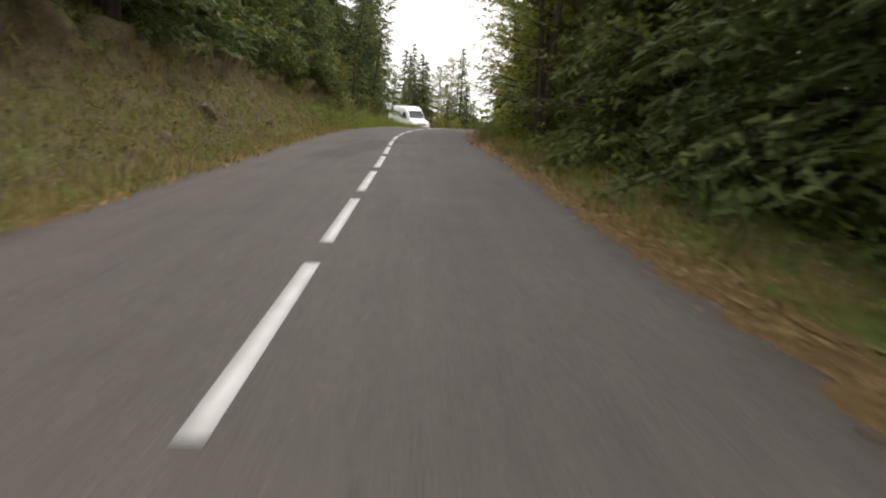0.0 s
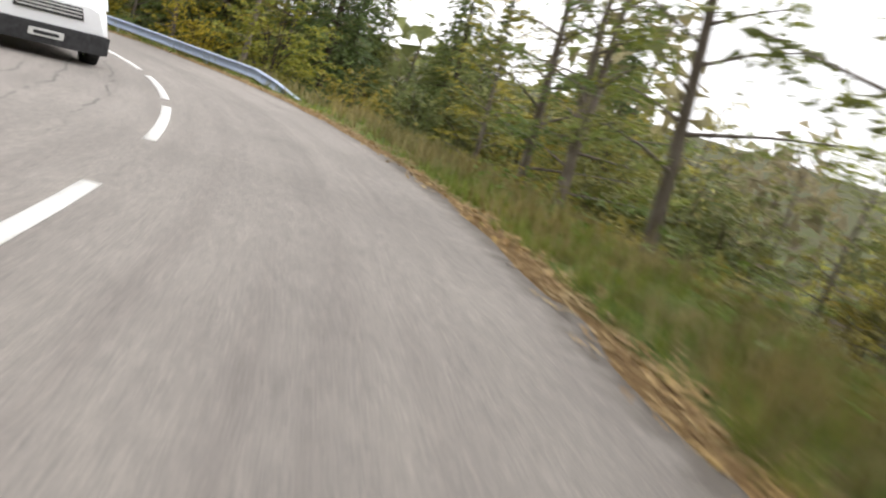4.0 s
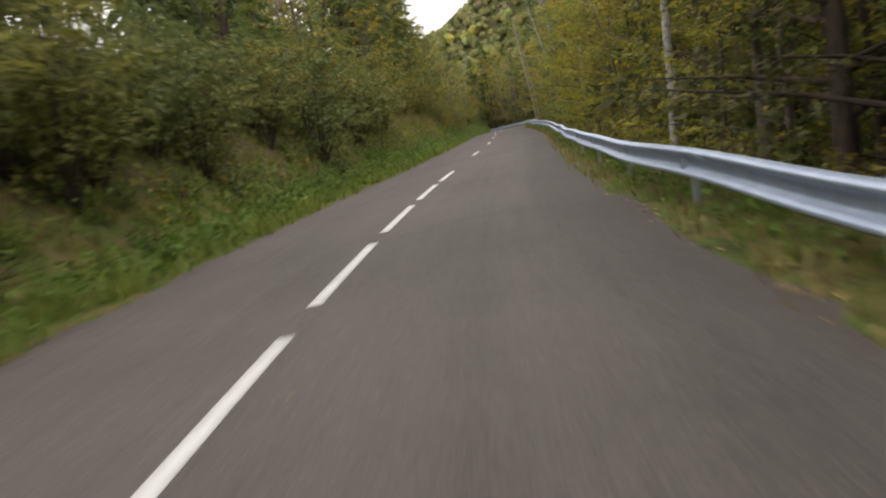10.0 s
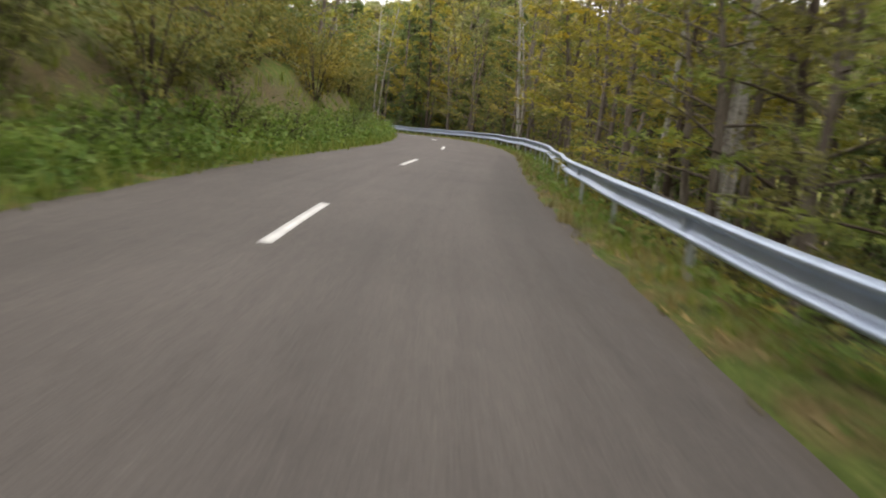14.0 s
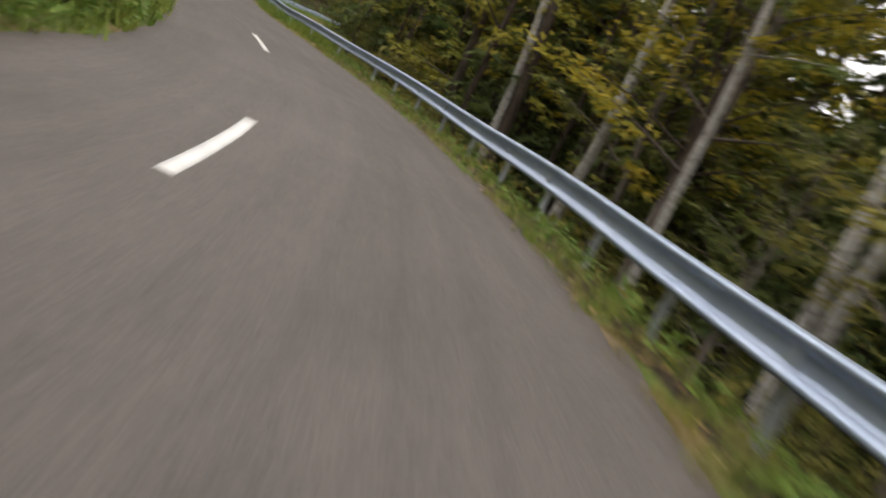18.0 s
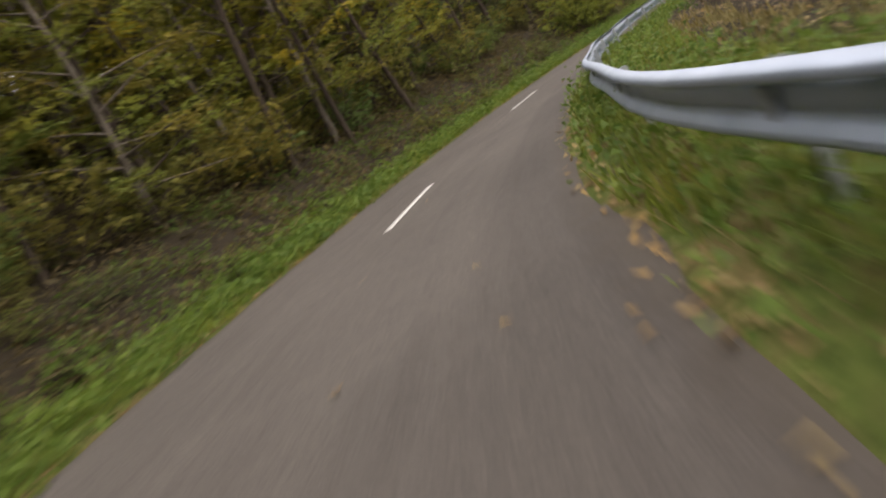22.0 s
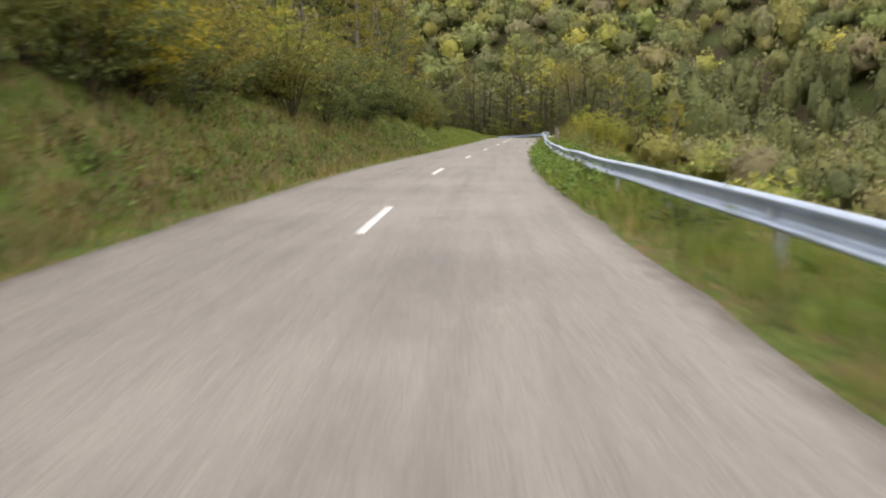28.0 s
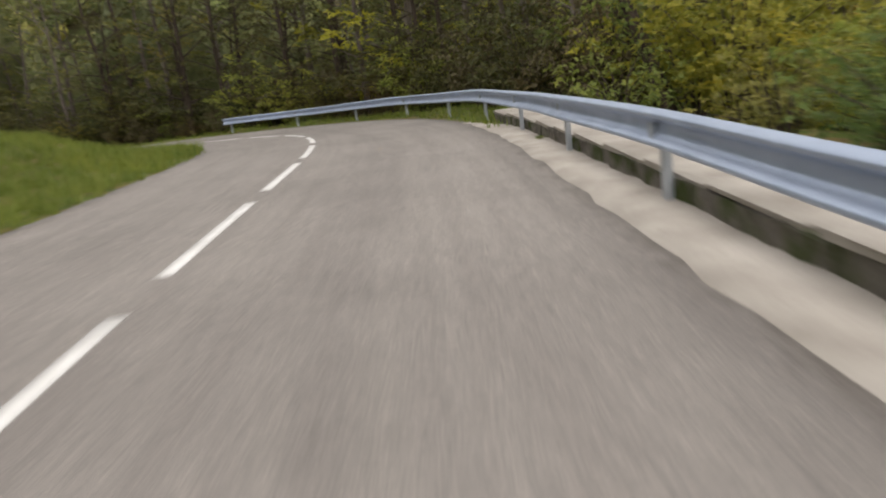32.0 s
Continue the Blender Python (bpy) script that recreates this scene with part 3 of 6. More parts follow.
def dash(s, length=3.35, width=.12):
    """One painted dash that follows the road's line."""
    u = np.linspace(s - .35, s - .35 + length, 7)
    v = np.array([-.5, .5]) * width
    p = line(u[:, None], v[None], .006)
    top = p.reshape(-1, 3)
    low = top - (0, 0, .005)
    f = grid_faces(7, 2)
    ring = np.r_[np.arange(0, 14, 2), np.arange(13, 0, -2)]
    skirt = np.stack([ring, np.roll(ring, -1), np.roll(ring, -1) + 14, ring + 14], -1)
    return mesh_of("marking", np.r_[top, low], np.r_[f, skirt], PAINT)


DASHES = []
DASHES += [0.48 - 4.33 * k for k in range(1, 7)] + [0.48 + 4.33 * k for k in range(0, 16)]
DASHES += [71.26 + 4.33 * k for k in range(0, 20)]
DASHES += [165.92 + 13 * k for k in range(0, 6)]
DASHES += [244.09 - 0 + 13 * k for k in range(0, 18)]
DASHES += [487.9 + 13 * k for k in range(-1, 6)]
DASHES += [562.68 + 4.33 * k for k in range(0, 18)]
for s in DASHES:
    part("marking", dash(s), road, label="")

# ---- guardrail ----
BEAM_H = .34
_half = [(.000, .155), (.035, .152), (.070, .143), (.084, .128), (.086, .112), (.076, .096), (.040, .074), (.010, .052), (.002, .034), (.000, 0)]
PROFILE = np.array([(-d, z) for d, z in _half] + [(-d, -z) for d, z in _half[-2::-1]])
PROFILE[:, 1] *= BEAM_H / .31


def beam_h(s):
    """The beam's height; the pieces above the drop are taller."""
    return BEAM_H * (.76 + .04 * smooth(s, 98, 112) + .26 * smooth(s, 232, 250) * (1 - smooth(s, 300, 316)) + .07 * smooth(s, 316, 340) * (1 - smooth(s, 396, 416)))


def beam(s0, s1):
    us = np.linspace(s0, s1 + .03, 6)
    o = rail_o(us) + .03 * np.sin(us * .9) * smooth(us, 90, 100)
    rings = []
    prof = np.r_[PROFILE, PROFILE[::-1] + (.006, 0)]
    for u, oo in zip(us, o):
        h = heading(u)
        c = line(u, oo)
        right = np.array([math.cos(h), math.sin(h), 0])
        tall = float(beam_h(u))
        zc = float(rail_top(u)) - .03 * float(1 - smooth(u, 98, 112)) - tall / 2 + .012 * math.sin(u * .63)
        rings.append(c + right * (prof[:, :1] + .03) + np.array([0, 0, 1.0]) * (prof[:, 1:] * (tall / BEAM_H) + zc))
    chunks = [(np.concatenate(rings), grid_faces(len(us), len(prof), True))]
    # the lapped end plate with its two rows of bolts
    ends = []
    for u in (s0, s0 + .32):
        c, h = line(u, float(rail_o(u)) + .03 * math.sin(u * .9) * float(smooth(u, 90, 100))), heading(u)
        right = np.array([math.cos(h), math.sin(h), 0])
        tall = float(beam_h(u))
        zc = float(rail_top(u)) - .03 * float(1 - smooth(u, 98, 112)) - tall / 2 + .012 * math.sin(u * .63)
        ends.append(c + right * (prof[:, :1] + .024) + np.array([0, 0, 1.0]) * (prof[:, 1:] * (tall / BEAM_H) + zc))
        ahead = np.array([-math.sin(h), math.cos(h), 0]) * (.07 if u == s0 else -.07)
        for level in (.30, .10, -.10, -.30):
            q = np.interp(level * BEAM_H, PROFILE[::-1, 1], PROFILE[::-1, 0])
            mid = c + ahead + right * (q + .015) + np.array([0, 0, zc + level * tall])
            up, along_ = np.array([0, 0, .011]), ahead / .07 * .011
            face = np.array([mid + up * .5 - along_, mid + up + along_ * 0, mid + up * .5 + along_, mid - up * .5 + along_, mid - up + along_ * 0, mid - up * .5 - along_])
            bolt_v = np.r_[face, face - right * .008]
            chunks.append((bolt_v, np.array([[n, (n + 1) % 6, 6 + (n + 1) % 6, 6 + n] for n in range(6)] + [[6, 7, 8, 9], [6, 9, 10, 11]])))
    chunks.append((np.concatenate(ends), grid_faces(2, len(prof), True)))
    return mesh_of("beam", *joined(chunks), GALV, True)


def channel_mesh(name, a, b, t, height, material):
    """An upright C-shaped steel post with its foot at 0."""
    pts = [(0, -a), (b, -a), (b, -a + t), (t, -a + t), (t, a - t), (b, a - t), (b, a), (0, a)]
    bm = bmesh.new()
    vs = [bm.verts.new((x, y, 0)) for x, y in pts]
    f = bm.faces.new(vs)
    r = bmesh.ops.extrude_face_region(bm, geom=[f])
    for g in r["geom"]:
        if isinstance(g, bmesh.types.BMVert):
            g.co.z = height
    return bm_mesh(name, bm, material)


POST = channel_mesh("post", .05, .055, .006, 1.05, POSTM)
SPACER = channel_mesh("spacer", .035, .09, .005, .14, POSTM)


def guardrail(s0, s1, gap, label):
    c = line((s0 + s1) / 2, float(rail_o((s0 + s1) / 2)))
    base = tagged(new("guardrail"), label, "guardrail", "guardrails along the road")
    base.location = c
    back = Matrix.Translation(-c)
    s = s0
    while s < s1 - .1:
        e = min(s + 4.0, s1)
        part("beam", beam(s, e), base, back)
        s = e
    s = s0 + 1.0
    while s < s1:
        if rail_top(s) > .3:
            h = heading(s)
            p = line(s, float(rail_o(s)) + .03)
            turn = Matrix.Rotation(h, 4, "Z")
            top = float(rail_top(s)) - .03
            part("post", POST, base, back @ Matrix.Translation(p + (0, 0, top - 1.05)) @ Matrix.Translation(Vector((.05 * math.cos(h), .05 * math.sin(h), 0))) @ turn)
            part("spacer", SPACER, base, back @ Matrix.Translation(p + (0, 0, top + .03 - BEAM_H / 2 - .07)) @ turn @ Matrix.Translation((-.03, 0, 0)))
        s += gap


for a, b, gap, lab in ((80.6, 129, 4, "galvanised steel guardrail rising from the verge round a hairpin"),
                       (129, 185, 4, "galvanised W-beam guardrail on grey steel posts beside trees"),
                       (185, 241, 4, "galvanised W-beam guardrail on grey steel posts beside trees"),
                       (241, 313, 2, "galvanised guardrail on closely set posts above a wooded drop"),
                       (313, 353, 4, "galvanised guardrail on the grassy inside of a bend"),
                       (353, 405, 4, "galvanised guardrail over grass strewn with fallen leaves"),
                       (405, 461, 4, "galvanised guardrail with tall weeds at its foot"),
                       (461, 525, 4, "galvanised guardrail above an open wooded valley"),
                       (525, 567.7, 4, "galvanised guardrail on thin grey posts over mown grass"),
                       (567.7, 621, 4, "galvanised guardrail along a concrete edge and low stone wall")):
    guardrail(a, b, gap, lab)


# ---- plants ----
rng = np.random.default_rng(7)


def cards(centres, size, rng, flat=0.0, lean=None, narrow=.62):
    """Small pointed leaves at random turns; flat: how level they lie."""
    n = len(centres)
    d = rng.normal(size=(n, 3))
    d[:, 2] *= 1 - .75 * flat
    if lean is not None:
        d = d * .55 + lean
    d /= np.linalg.norm(d, axis=1)[:, None] + 1e-9
    up = rng.normal(size=(n, 3)) * (1 - flat)
    up[:, 2] += flat * 1.6 + .25
    a = np.cross(d, up)
    a /= np.linalg.norm(a, axis=1)[:, None] + 1e-9
    s = (size * rng.uniform(.65, 1.35, n))[:, None]
    v = np.stack([centres - d * s * .45 - a * s * .5 * narrow, centres - d * s * .45 + a * s * .5 * narrow, centres + d * s * .6], 1)
    return v.reshape(-1, 3), np.arange(n * 3).reshape(n, 3)


def round_cards(c, middle, size, rng):
    """Leaves that face outwards from the middle of a rounded crown."""
    n = c - middle
    n = n / (np.linalg.norm(n, axis=1)[:, None] + 1e-9) + rng.normal(size=c.shape) * .40
    d = np.cross(n, rng.normal(size=c.shape))
    d /= np.linalg.norm(d, axis=1)[:, None] + 1e-9
    a = np.cross(n, d)
    a /= np.linalg.norm(a, axis=1)[:, None] + 1e-9
    s = (size * rng.uniform(.65, 1.35, len(c)))[:, None]
    v = np.stack([c - d * s * .45 - a * s * .4, c - d * s * .45 + a * s * .4, c + d * s * .6], 1)
    return v.reshape(-1, 3), np.arange(len(c) * 3).reshape(-1, 3)


def tube(points, radii, sides=6):
    pts = np.asarray(points, float)
    rings = []
    for i, (p, r) in enumerate(zip(pts, radii)):
        t = pts[min(i + 1, len(pts) - 1)] - pts[max(i - 1, 0)]
        t /= np.linalg.norm(t) + 1e-9
        a = np.cross(t, (0.3, 1, 0.1))
        a /= np.linalg.norm(a) + 1e-9
        b = np.cross(t, a)
        q = np.linspace(0, 2 * math.pi, sides, endpoint=False)
        rings.append(p + r * (np.cos(q)[:, None] * a + np.sin(q)[:, None] * b))
    return np.concatenate(rings), grid_faces(len(pts), sides, True)


def sprays(base, tip, n, leaf, r, width=.55, droop=.25, narrow=.55, loose=.3):
    """Flattened sprays of leaves along twigs that run from base to tip."""
    base, tip = np.asarray(base, float), np.asarray(tip, float)
    axis = tip - base
    ln = np.linalg.norm(axis, axis=1) + 1e-9
    ax = axis / ln[:, None]
    side = np.cross(ax, r.normal(size=ax.shape) * .28 + (0, 0, 1.0))
    side /= np.linalg.norm(side, axis=1)[:, None] + 1e-9
    k = np.repeat(np.arange(len(base)), n)
    u = r.uniform(.1, 1.08, len(k))
    v = r.uniform(-1, 1, len(k)) * (1.15 - u * .75) * width
    c = base[k] + axis[k] * u[:, None] + side[k] * (v * ln[k])[:, None] + r.normal(size=(len(k), 3)) * (ln[k] * .06)[:, None]
    c[:, 2] -= droop * ln[k] * (v * v + .35 * u * u)
    d = ax[k] * .7 + side[k] * np.sign(v)[:, None] * .75 + r.normal(size=c.shape) * loose + (0, 0, -droop)
    d /= np.linalg.norm(d, axis=1)[:, None] + 1e-9
    a = np.cross(d, r.normal(size=c.shape) * .45 + (0, 0, 1.0))
    a /= np.linalg.norm(a, axis=1)[:, None] + 1e-9
    s = (leaf * r.uniform(.65, 1.35, len(k)))[:, None]
    p = np.stack([c - d * s * .4 - a * s * .5 * narrow, c - d * s * .4 + a * s * .5 * narrow, c + d * s * .65], 1)
    return p.reshape(-1, 3), np.arange(len(k) * 3).reshape(-1, 3)


def broadleaf(seed, height, low, spread, leaves, leaf, trunk_r=.16, limbs=9, wood=None, leafmat=None, rise=.3):
    """A deciduous tree: bent trunk, limbs in layers, and flat sprays of leaves on their twigs."""
    r = np.random.default_rng(seed)
    bend = r.normal(size=2) * height * .04
    zs = np.linspace(0, height * .94, 7)
    spine = np.stack([bend[0] * (zs / height) ** 2 * 2 + r.normal(size=7) * .05, bend[1] * (zs / height) ** 2 * 2 + r.normal(size=7) * .05, zs - .5 * (zs == 0)], -1)
    chunks = [tube(spine, trunk_r * (1.2 - 1.1 * zs / zs[-1]) + .012, 7)]
    base, tip = [], []
    for i in range(limbs):
        q = (i + r.uniform(0, 1)) / limbs
        z0 = height * (low + (.93 - low) * q)
        k = np.array([np.interp(z0, zs, spine[:, j]) for j in range(3)])
        az, ln = i * 2.4 + r.uniform(-.6, .6), spread * r.uniform(.6, 1.1) * (1.08 - .62 * q)
        out = np.array([math.cos(az), math.sin(az), rise + r.uniform(-.2, .25) + .5 * q]) * ln
        mid = k + out * (.5, .5, .62)
        chunks.append(tube([k, mid, k + out], [trunk_r * (.42 - .2 * q), trunk_r * .2, .010], 4))
        twigs = max(5, int(ln * 3.4))
        for j in range(twigs):
            w = .28 + .72 * (j + r.uniform(0, .8)) / twigs
            f = k + out * (w, w, w + .25 * w * (1 - w))
            turn = az + (1 if j % 2 else -1) * r.uniform(.45, 1.05) * (1.15 - .6 * w)
            t = np.array([math.cos(turn), math.sin(turn), r.uniform(-.15, .3)]) * (.3 + .24 * ln) * r.uniform(.7, 1.2)
            base.append(f)
            tip.append(f + t)
        base.append(k + out * .8)
        tip.append(k + out * 1.2)
    for j in range(6):
        t = np.array([math.cos(j * 1.05), math.sin(j * 1.05), 1.1]) * spread * .32
        base.append(spine[-1] - (0, 0, .25 * j))
        tip.append(spine[-1] + t - (0, 0, .3 * j))
    n = max(3, leaves // len(base))
    return mesh_of("trunk", *joined(chunks), wood or BARK, True), mesh_of("crown", *sprays(base, tip, n, leaf, r), leafmat or LEAF_O)


def spruce(seed, height, low, spread, whorls, leafmat=None, leaf=.42, gap=.30, limbs=7, n=5):
    """A conifer: whorls of drooping boughs, each a row of side twigs with narrow sprays of needles."""
    r = np.random.default_rng(seed)
    zs = np.linspace(0, height, 6)
    sp = np.stack([0 * zs, 0 * zs, zs - .5 * (zs == 0)], -1)
    wood = [tube(sp, .19 * (1.05 - zs / height) + .012, 7)]
    base, tip = [], []
    for i in range(whorls):
        q = (i + r.uniform(0, .5)) / whorls
        z0 = height * (low + (1 - low) * q)
        ln = spread * (1 - q) ** .85 * r.uniform(.8, 1.12) + .15
        nb = limbs if q < .75 else 5
        start = r.uniform(0, 6.28)
        for b in range(nb):
            az = start + (b + r.uniform(-.25, .25)) * 2 * math.pi / nb
            d = np.array([math.cos(az), math.sin(az), 0])
            lat = np.array([-d[1], d[0], 0])
            my = ln * r.uniform(.75, 1.1)
            zb = z0 + r.uniform(-.6, .6) * height * (1 - low) / whorls
            sag = lambda u: (.16 * u - .5 * u * u + .10 * u ** 4) * my
            steps = max(3, int(my / gap))
            for u in np.linspace(.16, .97, steps):
                f = d * my * u + (0, 0, zb + sag(u))
                w = my * .34 * (1.12 - u) + .08
                for sd in (-1, 1):
                    base.append(f)
                    tip.append(f + d * w * .75 + lat * sd * w + (0, 0, -w * r.uniform(.15, .5)))
            base.append(d * my * .85 + (0, 0, zb + sag(.85)))
            tip.append(d * my * 1.08 + (0, 0, zb + sag(1.05)))
            if b % 2 == 0:
                wood.append(tube([(0, 0, zb), d * my * .5 + (0, 0, zb + sag(.5)), d * my * .95 + (0, 0, zb + sag(.95))], [.03, .018, .006], 3))
    return mesh_of("trunk", *joined(wood), BARK_D, True), mesh_of("crown", *sprays(base, tip, n, leaf, r, .36, .35, .36, .22), leafmat or NEEDLE)


def welded(v, f):
    """Joins corners that lie on one another."""
    u, back_ = np.unique(np.round(v, 5), axis=0, return_inverse=True)
    return u, back_.ravel()[f]


def bush(seed, height, spread, leaves, leaf, leafmat):
    """A bush: arching stems from one foot, with sprays of leaves on short twigs down to the ground."""
    r = np.random.default_rng(seed)
    stems, base, tip = [], [], []
    for i in range(11):
        az, tilt = i * 2.4 + r.uniform(-.4, .4), math.sqrt((i + .5) / 11)
        top = np.array([math.cos(az) * tilt * spread, math.sin(az) * tilt * spread, height * (1 - .55 * tilt * tilt) * r.uniform(.8, 1.1)])
        foot = np.array([0, 0, -.3])
        mid = top * (.4, .4, .66)
        stems.append(tube([foot, foot + (0, 0, .1), mid, top], [.035, .03, .018, .005], 3))
        for j in range(9):
            w = .25 + .75 * j / 8
            f = mid * 2 * w * (1 - w) + top * w * w
            turn = az + r.uniform(-1.5, 1.5)
            base.append(f)
            tip.append(f + np.array([math.cos(turn), math.sin(turn), r.uniform(-.25, .5)]) * spread * r.uniform(.24, .46))
    n = max(3, leaves // len(base))
    v, f = sprays(base, tip, n, leaf, r, .7, .3, .6, .55)
    v[:, 2] = np.maximum(v[:, 2], .02)
    return mesh_of("stems", *welded(*joined(stems)), BARK_D, True), mesh_of("foliage", v, f, leafmat)


def kinds(name, crown_name, made):
    out = []
    for a, b in made:
        out.append((name, crown_name, a, b))
    return out


BROAD = kinds("broadleaf_tree", "crown", [
    broadleaf(11, 9.0, .10, 2.7, 2900, .17, .13, 22, BARK, LEAF_O), broadleaf(12, 11, .14, 3.0, 3200, .18, .16, 24, BARK, LEAF_Y),
    broadleaf(13, 8.0, .08, 2.5, 2800, .16, .12, 22, BARK_D, LEAF_G), broadleaf(14, 10, .12, 2.9, 3000, .17, .15, 22, BARK, LEAF_G)])
BEECH = [("beech_tree", *q[1:]) for q in BROAD]
ASH = [("ash_tree", *q[1:]) for q in BROAD]
SLIM = kinds("slender_tree", "crown", [
    broadleaf(21, 14, .22, 2.2, 2400, .15, .10, 20, BARK, LEAF_Y), broadleaf(22, 15, .30, 2.2, 2300, .15, .12, 18, BARK_D, LEAF_O),
    broadleaf(23, 12, .18, 2.0, 2200, .145, .08, 18, BARK, LEAF_O), broadleaf(34, 15, .36, 2.1, 2100, .15, .09, 18, BARK_P, LEAF_G)])
SPRUCE = kinds("spruce_tree", "crown", [spruce(31, 13, .05, 2.7, 29, None, .24, .32), spruce(32, 10, .04, 2.4, 25, None, .23, .30), spruce(33, 15, .10, 2.8, 31, None, .25, .34)])
SHADED = kinds("shaded_tree", "crown", [
    broadleaf(24, 13, .22, 2.3, 2200, .16, .09, 20, BARK_D, LEAF_Y), broadleaf(25, 12, .18, 2.2, 2100, .155, .08, 20, BARK_D, LEAF_L), broadleaf(26, 14, .26, 2.4, 2200, .16, .10, 20, BARK_D, LEAF_O)])
EDGE = kinds("edge_tree", "crown", [
    broadleaf(27, 9, .10, 2.3, 3200, .13, .09, 24, BARK, LEAF_Y, .12), broadleaf(28, 10, .12, 2.5, 3400, .135, .11, 26, BARK, LEAF_O, .12), broadleaf(29, 8, .10, 2.1, 3000, .125, .08, 24, BARK, LEAF_Y, .1)])
GREEN = kinds("alder_tree", "crown", [
    broadleaf(46, 10, .10, 2.3, 3000, .14, .10, 24, BARK, LEAF_G, .2), broadleaf(47, 9, .12, 2.2, 2900, .135, .09, 24, BARK, LEAF_D, .2), broadleaf(48, 11, .14, 2.3, 3000, .14, .11, 24, BARK, LEAF_O, .2)])
LINDEN = kinds("linden_tree", "crown", [broadleaf(43, 9, .12, 2.5, 3400, .14, .12, 24, BARK_D, LEAF_L, .12), broadleaf(44, 10, .16, 2.4, 3200, .14, .12, 24, BARK_D, LEAF_L, .12)])
GOLDEN = kinds("golden_tree", "crown", [broadleaf(40, 9, .10, 2.8, 2600, .19, .15, 22, BARK, LEAF_GOLD)])
WALNUT = kinds("walnut_tree", "crown", [broadleaf(30, 7.5, .2, 3.3, 10000, .19, .17, 44, BARK_D, LEAF_D, .1)])
LARCHES = kinds("larch_tree", "crown", [spruce(36, 12, .06, 2.6, 20, LARCH, .17, .22), spruce(37, 10, .05, 2.4, 18, LARCH, .17, .22)])
PINE = kinds("pine_tree", "crown", [broadleaf(41, 12, .42, 2.2, 2000, .2, .10, 16, BARK_D, NEEDLE), broadleaf(42, 13, .46, 2.0, 1800, .2, .11, 15, BARK_D, NEEDLE)])
BUSH = kinds("bush", "foliage", [bush(51, 2.6, 1.5, 1700, .135, LEAF_O), bush(52, 2.2, 1.4, 1500, .125, LEAF_G), bush(53, 3.2, 1.7, 1800, .14, LEAF_Y)])
HAZEL = kinds("hazel_bush", "foliage", [bush(54, 3.6, 1.9, 2300, .135, LEAF_O), bush(55, 3.2, 1.7, 2100, .13, LEAF_Y), bush(56, 2.8, 1.6, 2000, .125, LEAF_Y)])
HEDGE = kinds("hedge_bush", "foliage", [bush(81, 3.2, 1.7, 2300, .13, LEAF_D), bush(82, 2.6, 1.6, 2100, .125, LEAF_D), bush(83, 3.6, 1.8, 2300, .135, LEAF_O)])
ELDER = kinds("elder_bush", "foliage", [bush(84, 3.6, 1.9, 2400, .14, LEAF_L), bush(85, 3.0, 1.7, 2200, .135, LEAF_L), bush(86, 3.8, 1.8, 2300, .14, LEAF_Y)])
OAK = kinds("oak_tree", "crown", [broadleaf(87, 11, .05, 2.7, 3000, .15, .13, 24, BARK_D, LEAF_S, .2), broadleaf(88, 13, .10, 2.8, 3000, .155, .16, 24, BARK_D, LEAF_S, .2), broadleaf(89, 12, .12, 2.6, 2800, .15, .12, 22, BARK, LEAF_D, .2)])
THORN = kinds("blackthorn_bush", "foliage", [bush(94, 3.4, 1.8, 2200, .13, LEAF_S), bush(95, 2.6, 1.6, 2000, .125, LEAF_S), bush(96, 3.0, 1.7, 2000, .13, BRACKEN)])
BRAMBLE = kinds("bramble_bush", "foliage", [bush(57, 1.5, 1.2, 760, .115, LEAF_G), bush(58, 1.8, 1.2, 760, .115, LEAF_O)])
SHRUB = kinds("shrub", "foliage", [bush(61, 1.1, .8, 560, .10, LEAF_H), bush(62, .8, .8, 500, .09, LEAF_H), bush(63, 1.3, .9, 560, .10, LEAF_G)])
THICKET = kinds("thicket_bush", "foliage", [bush(66, 1.3, 1.1, 700, .10, LEAF_D), bush(67, 1.0, 1.0, 640, .095, LEAF_G), bush(68, 1.5, 1.1, 700, .10, LEAF_O)])
NETTLE = kinds("nettle_clump", "foliage", [bush(64, .9, .6, 420, .09, LEAF_H), bush(65, .7, .6, 400, .085, LEAF_G)])
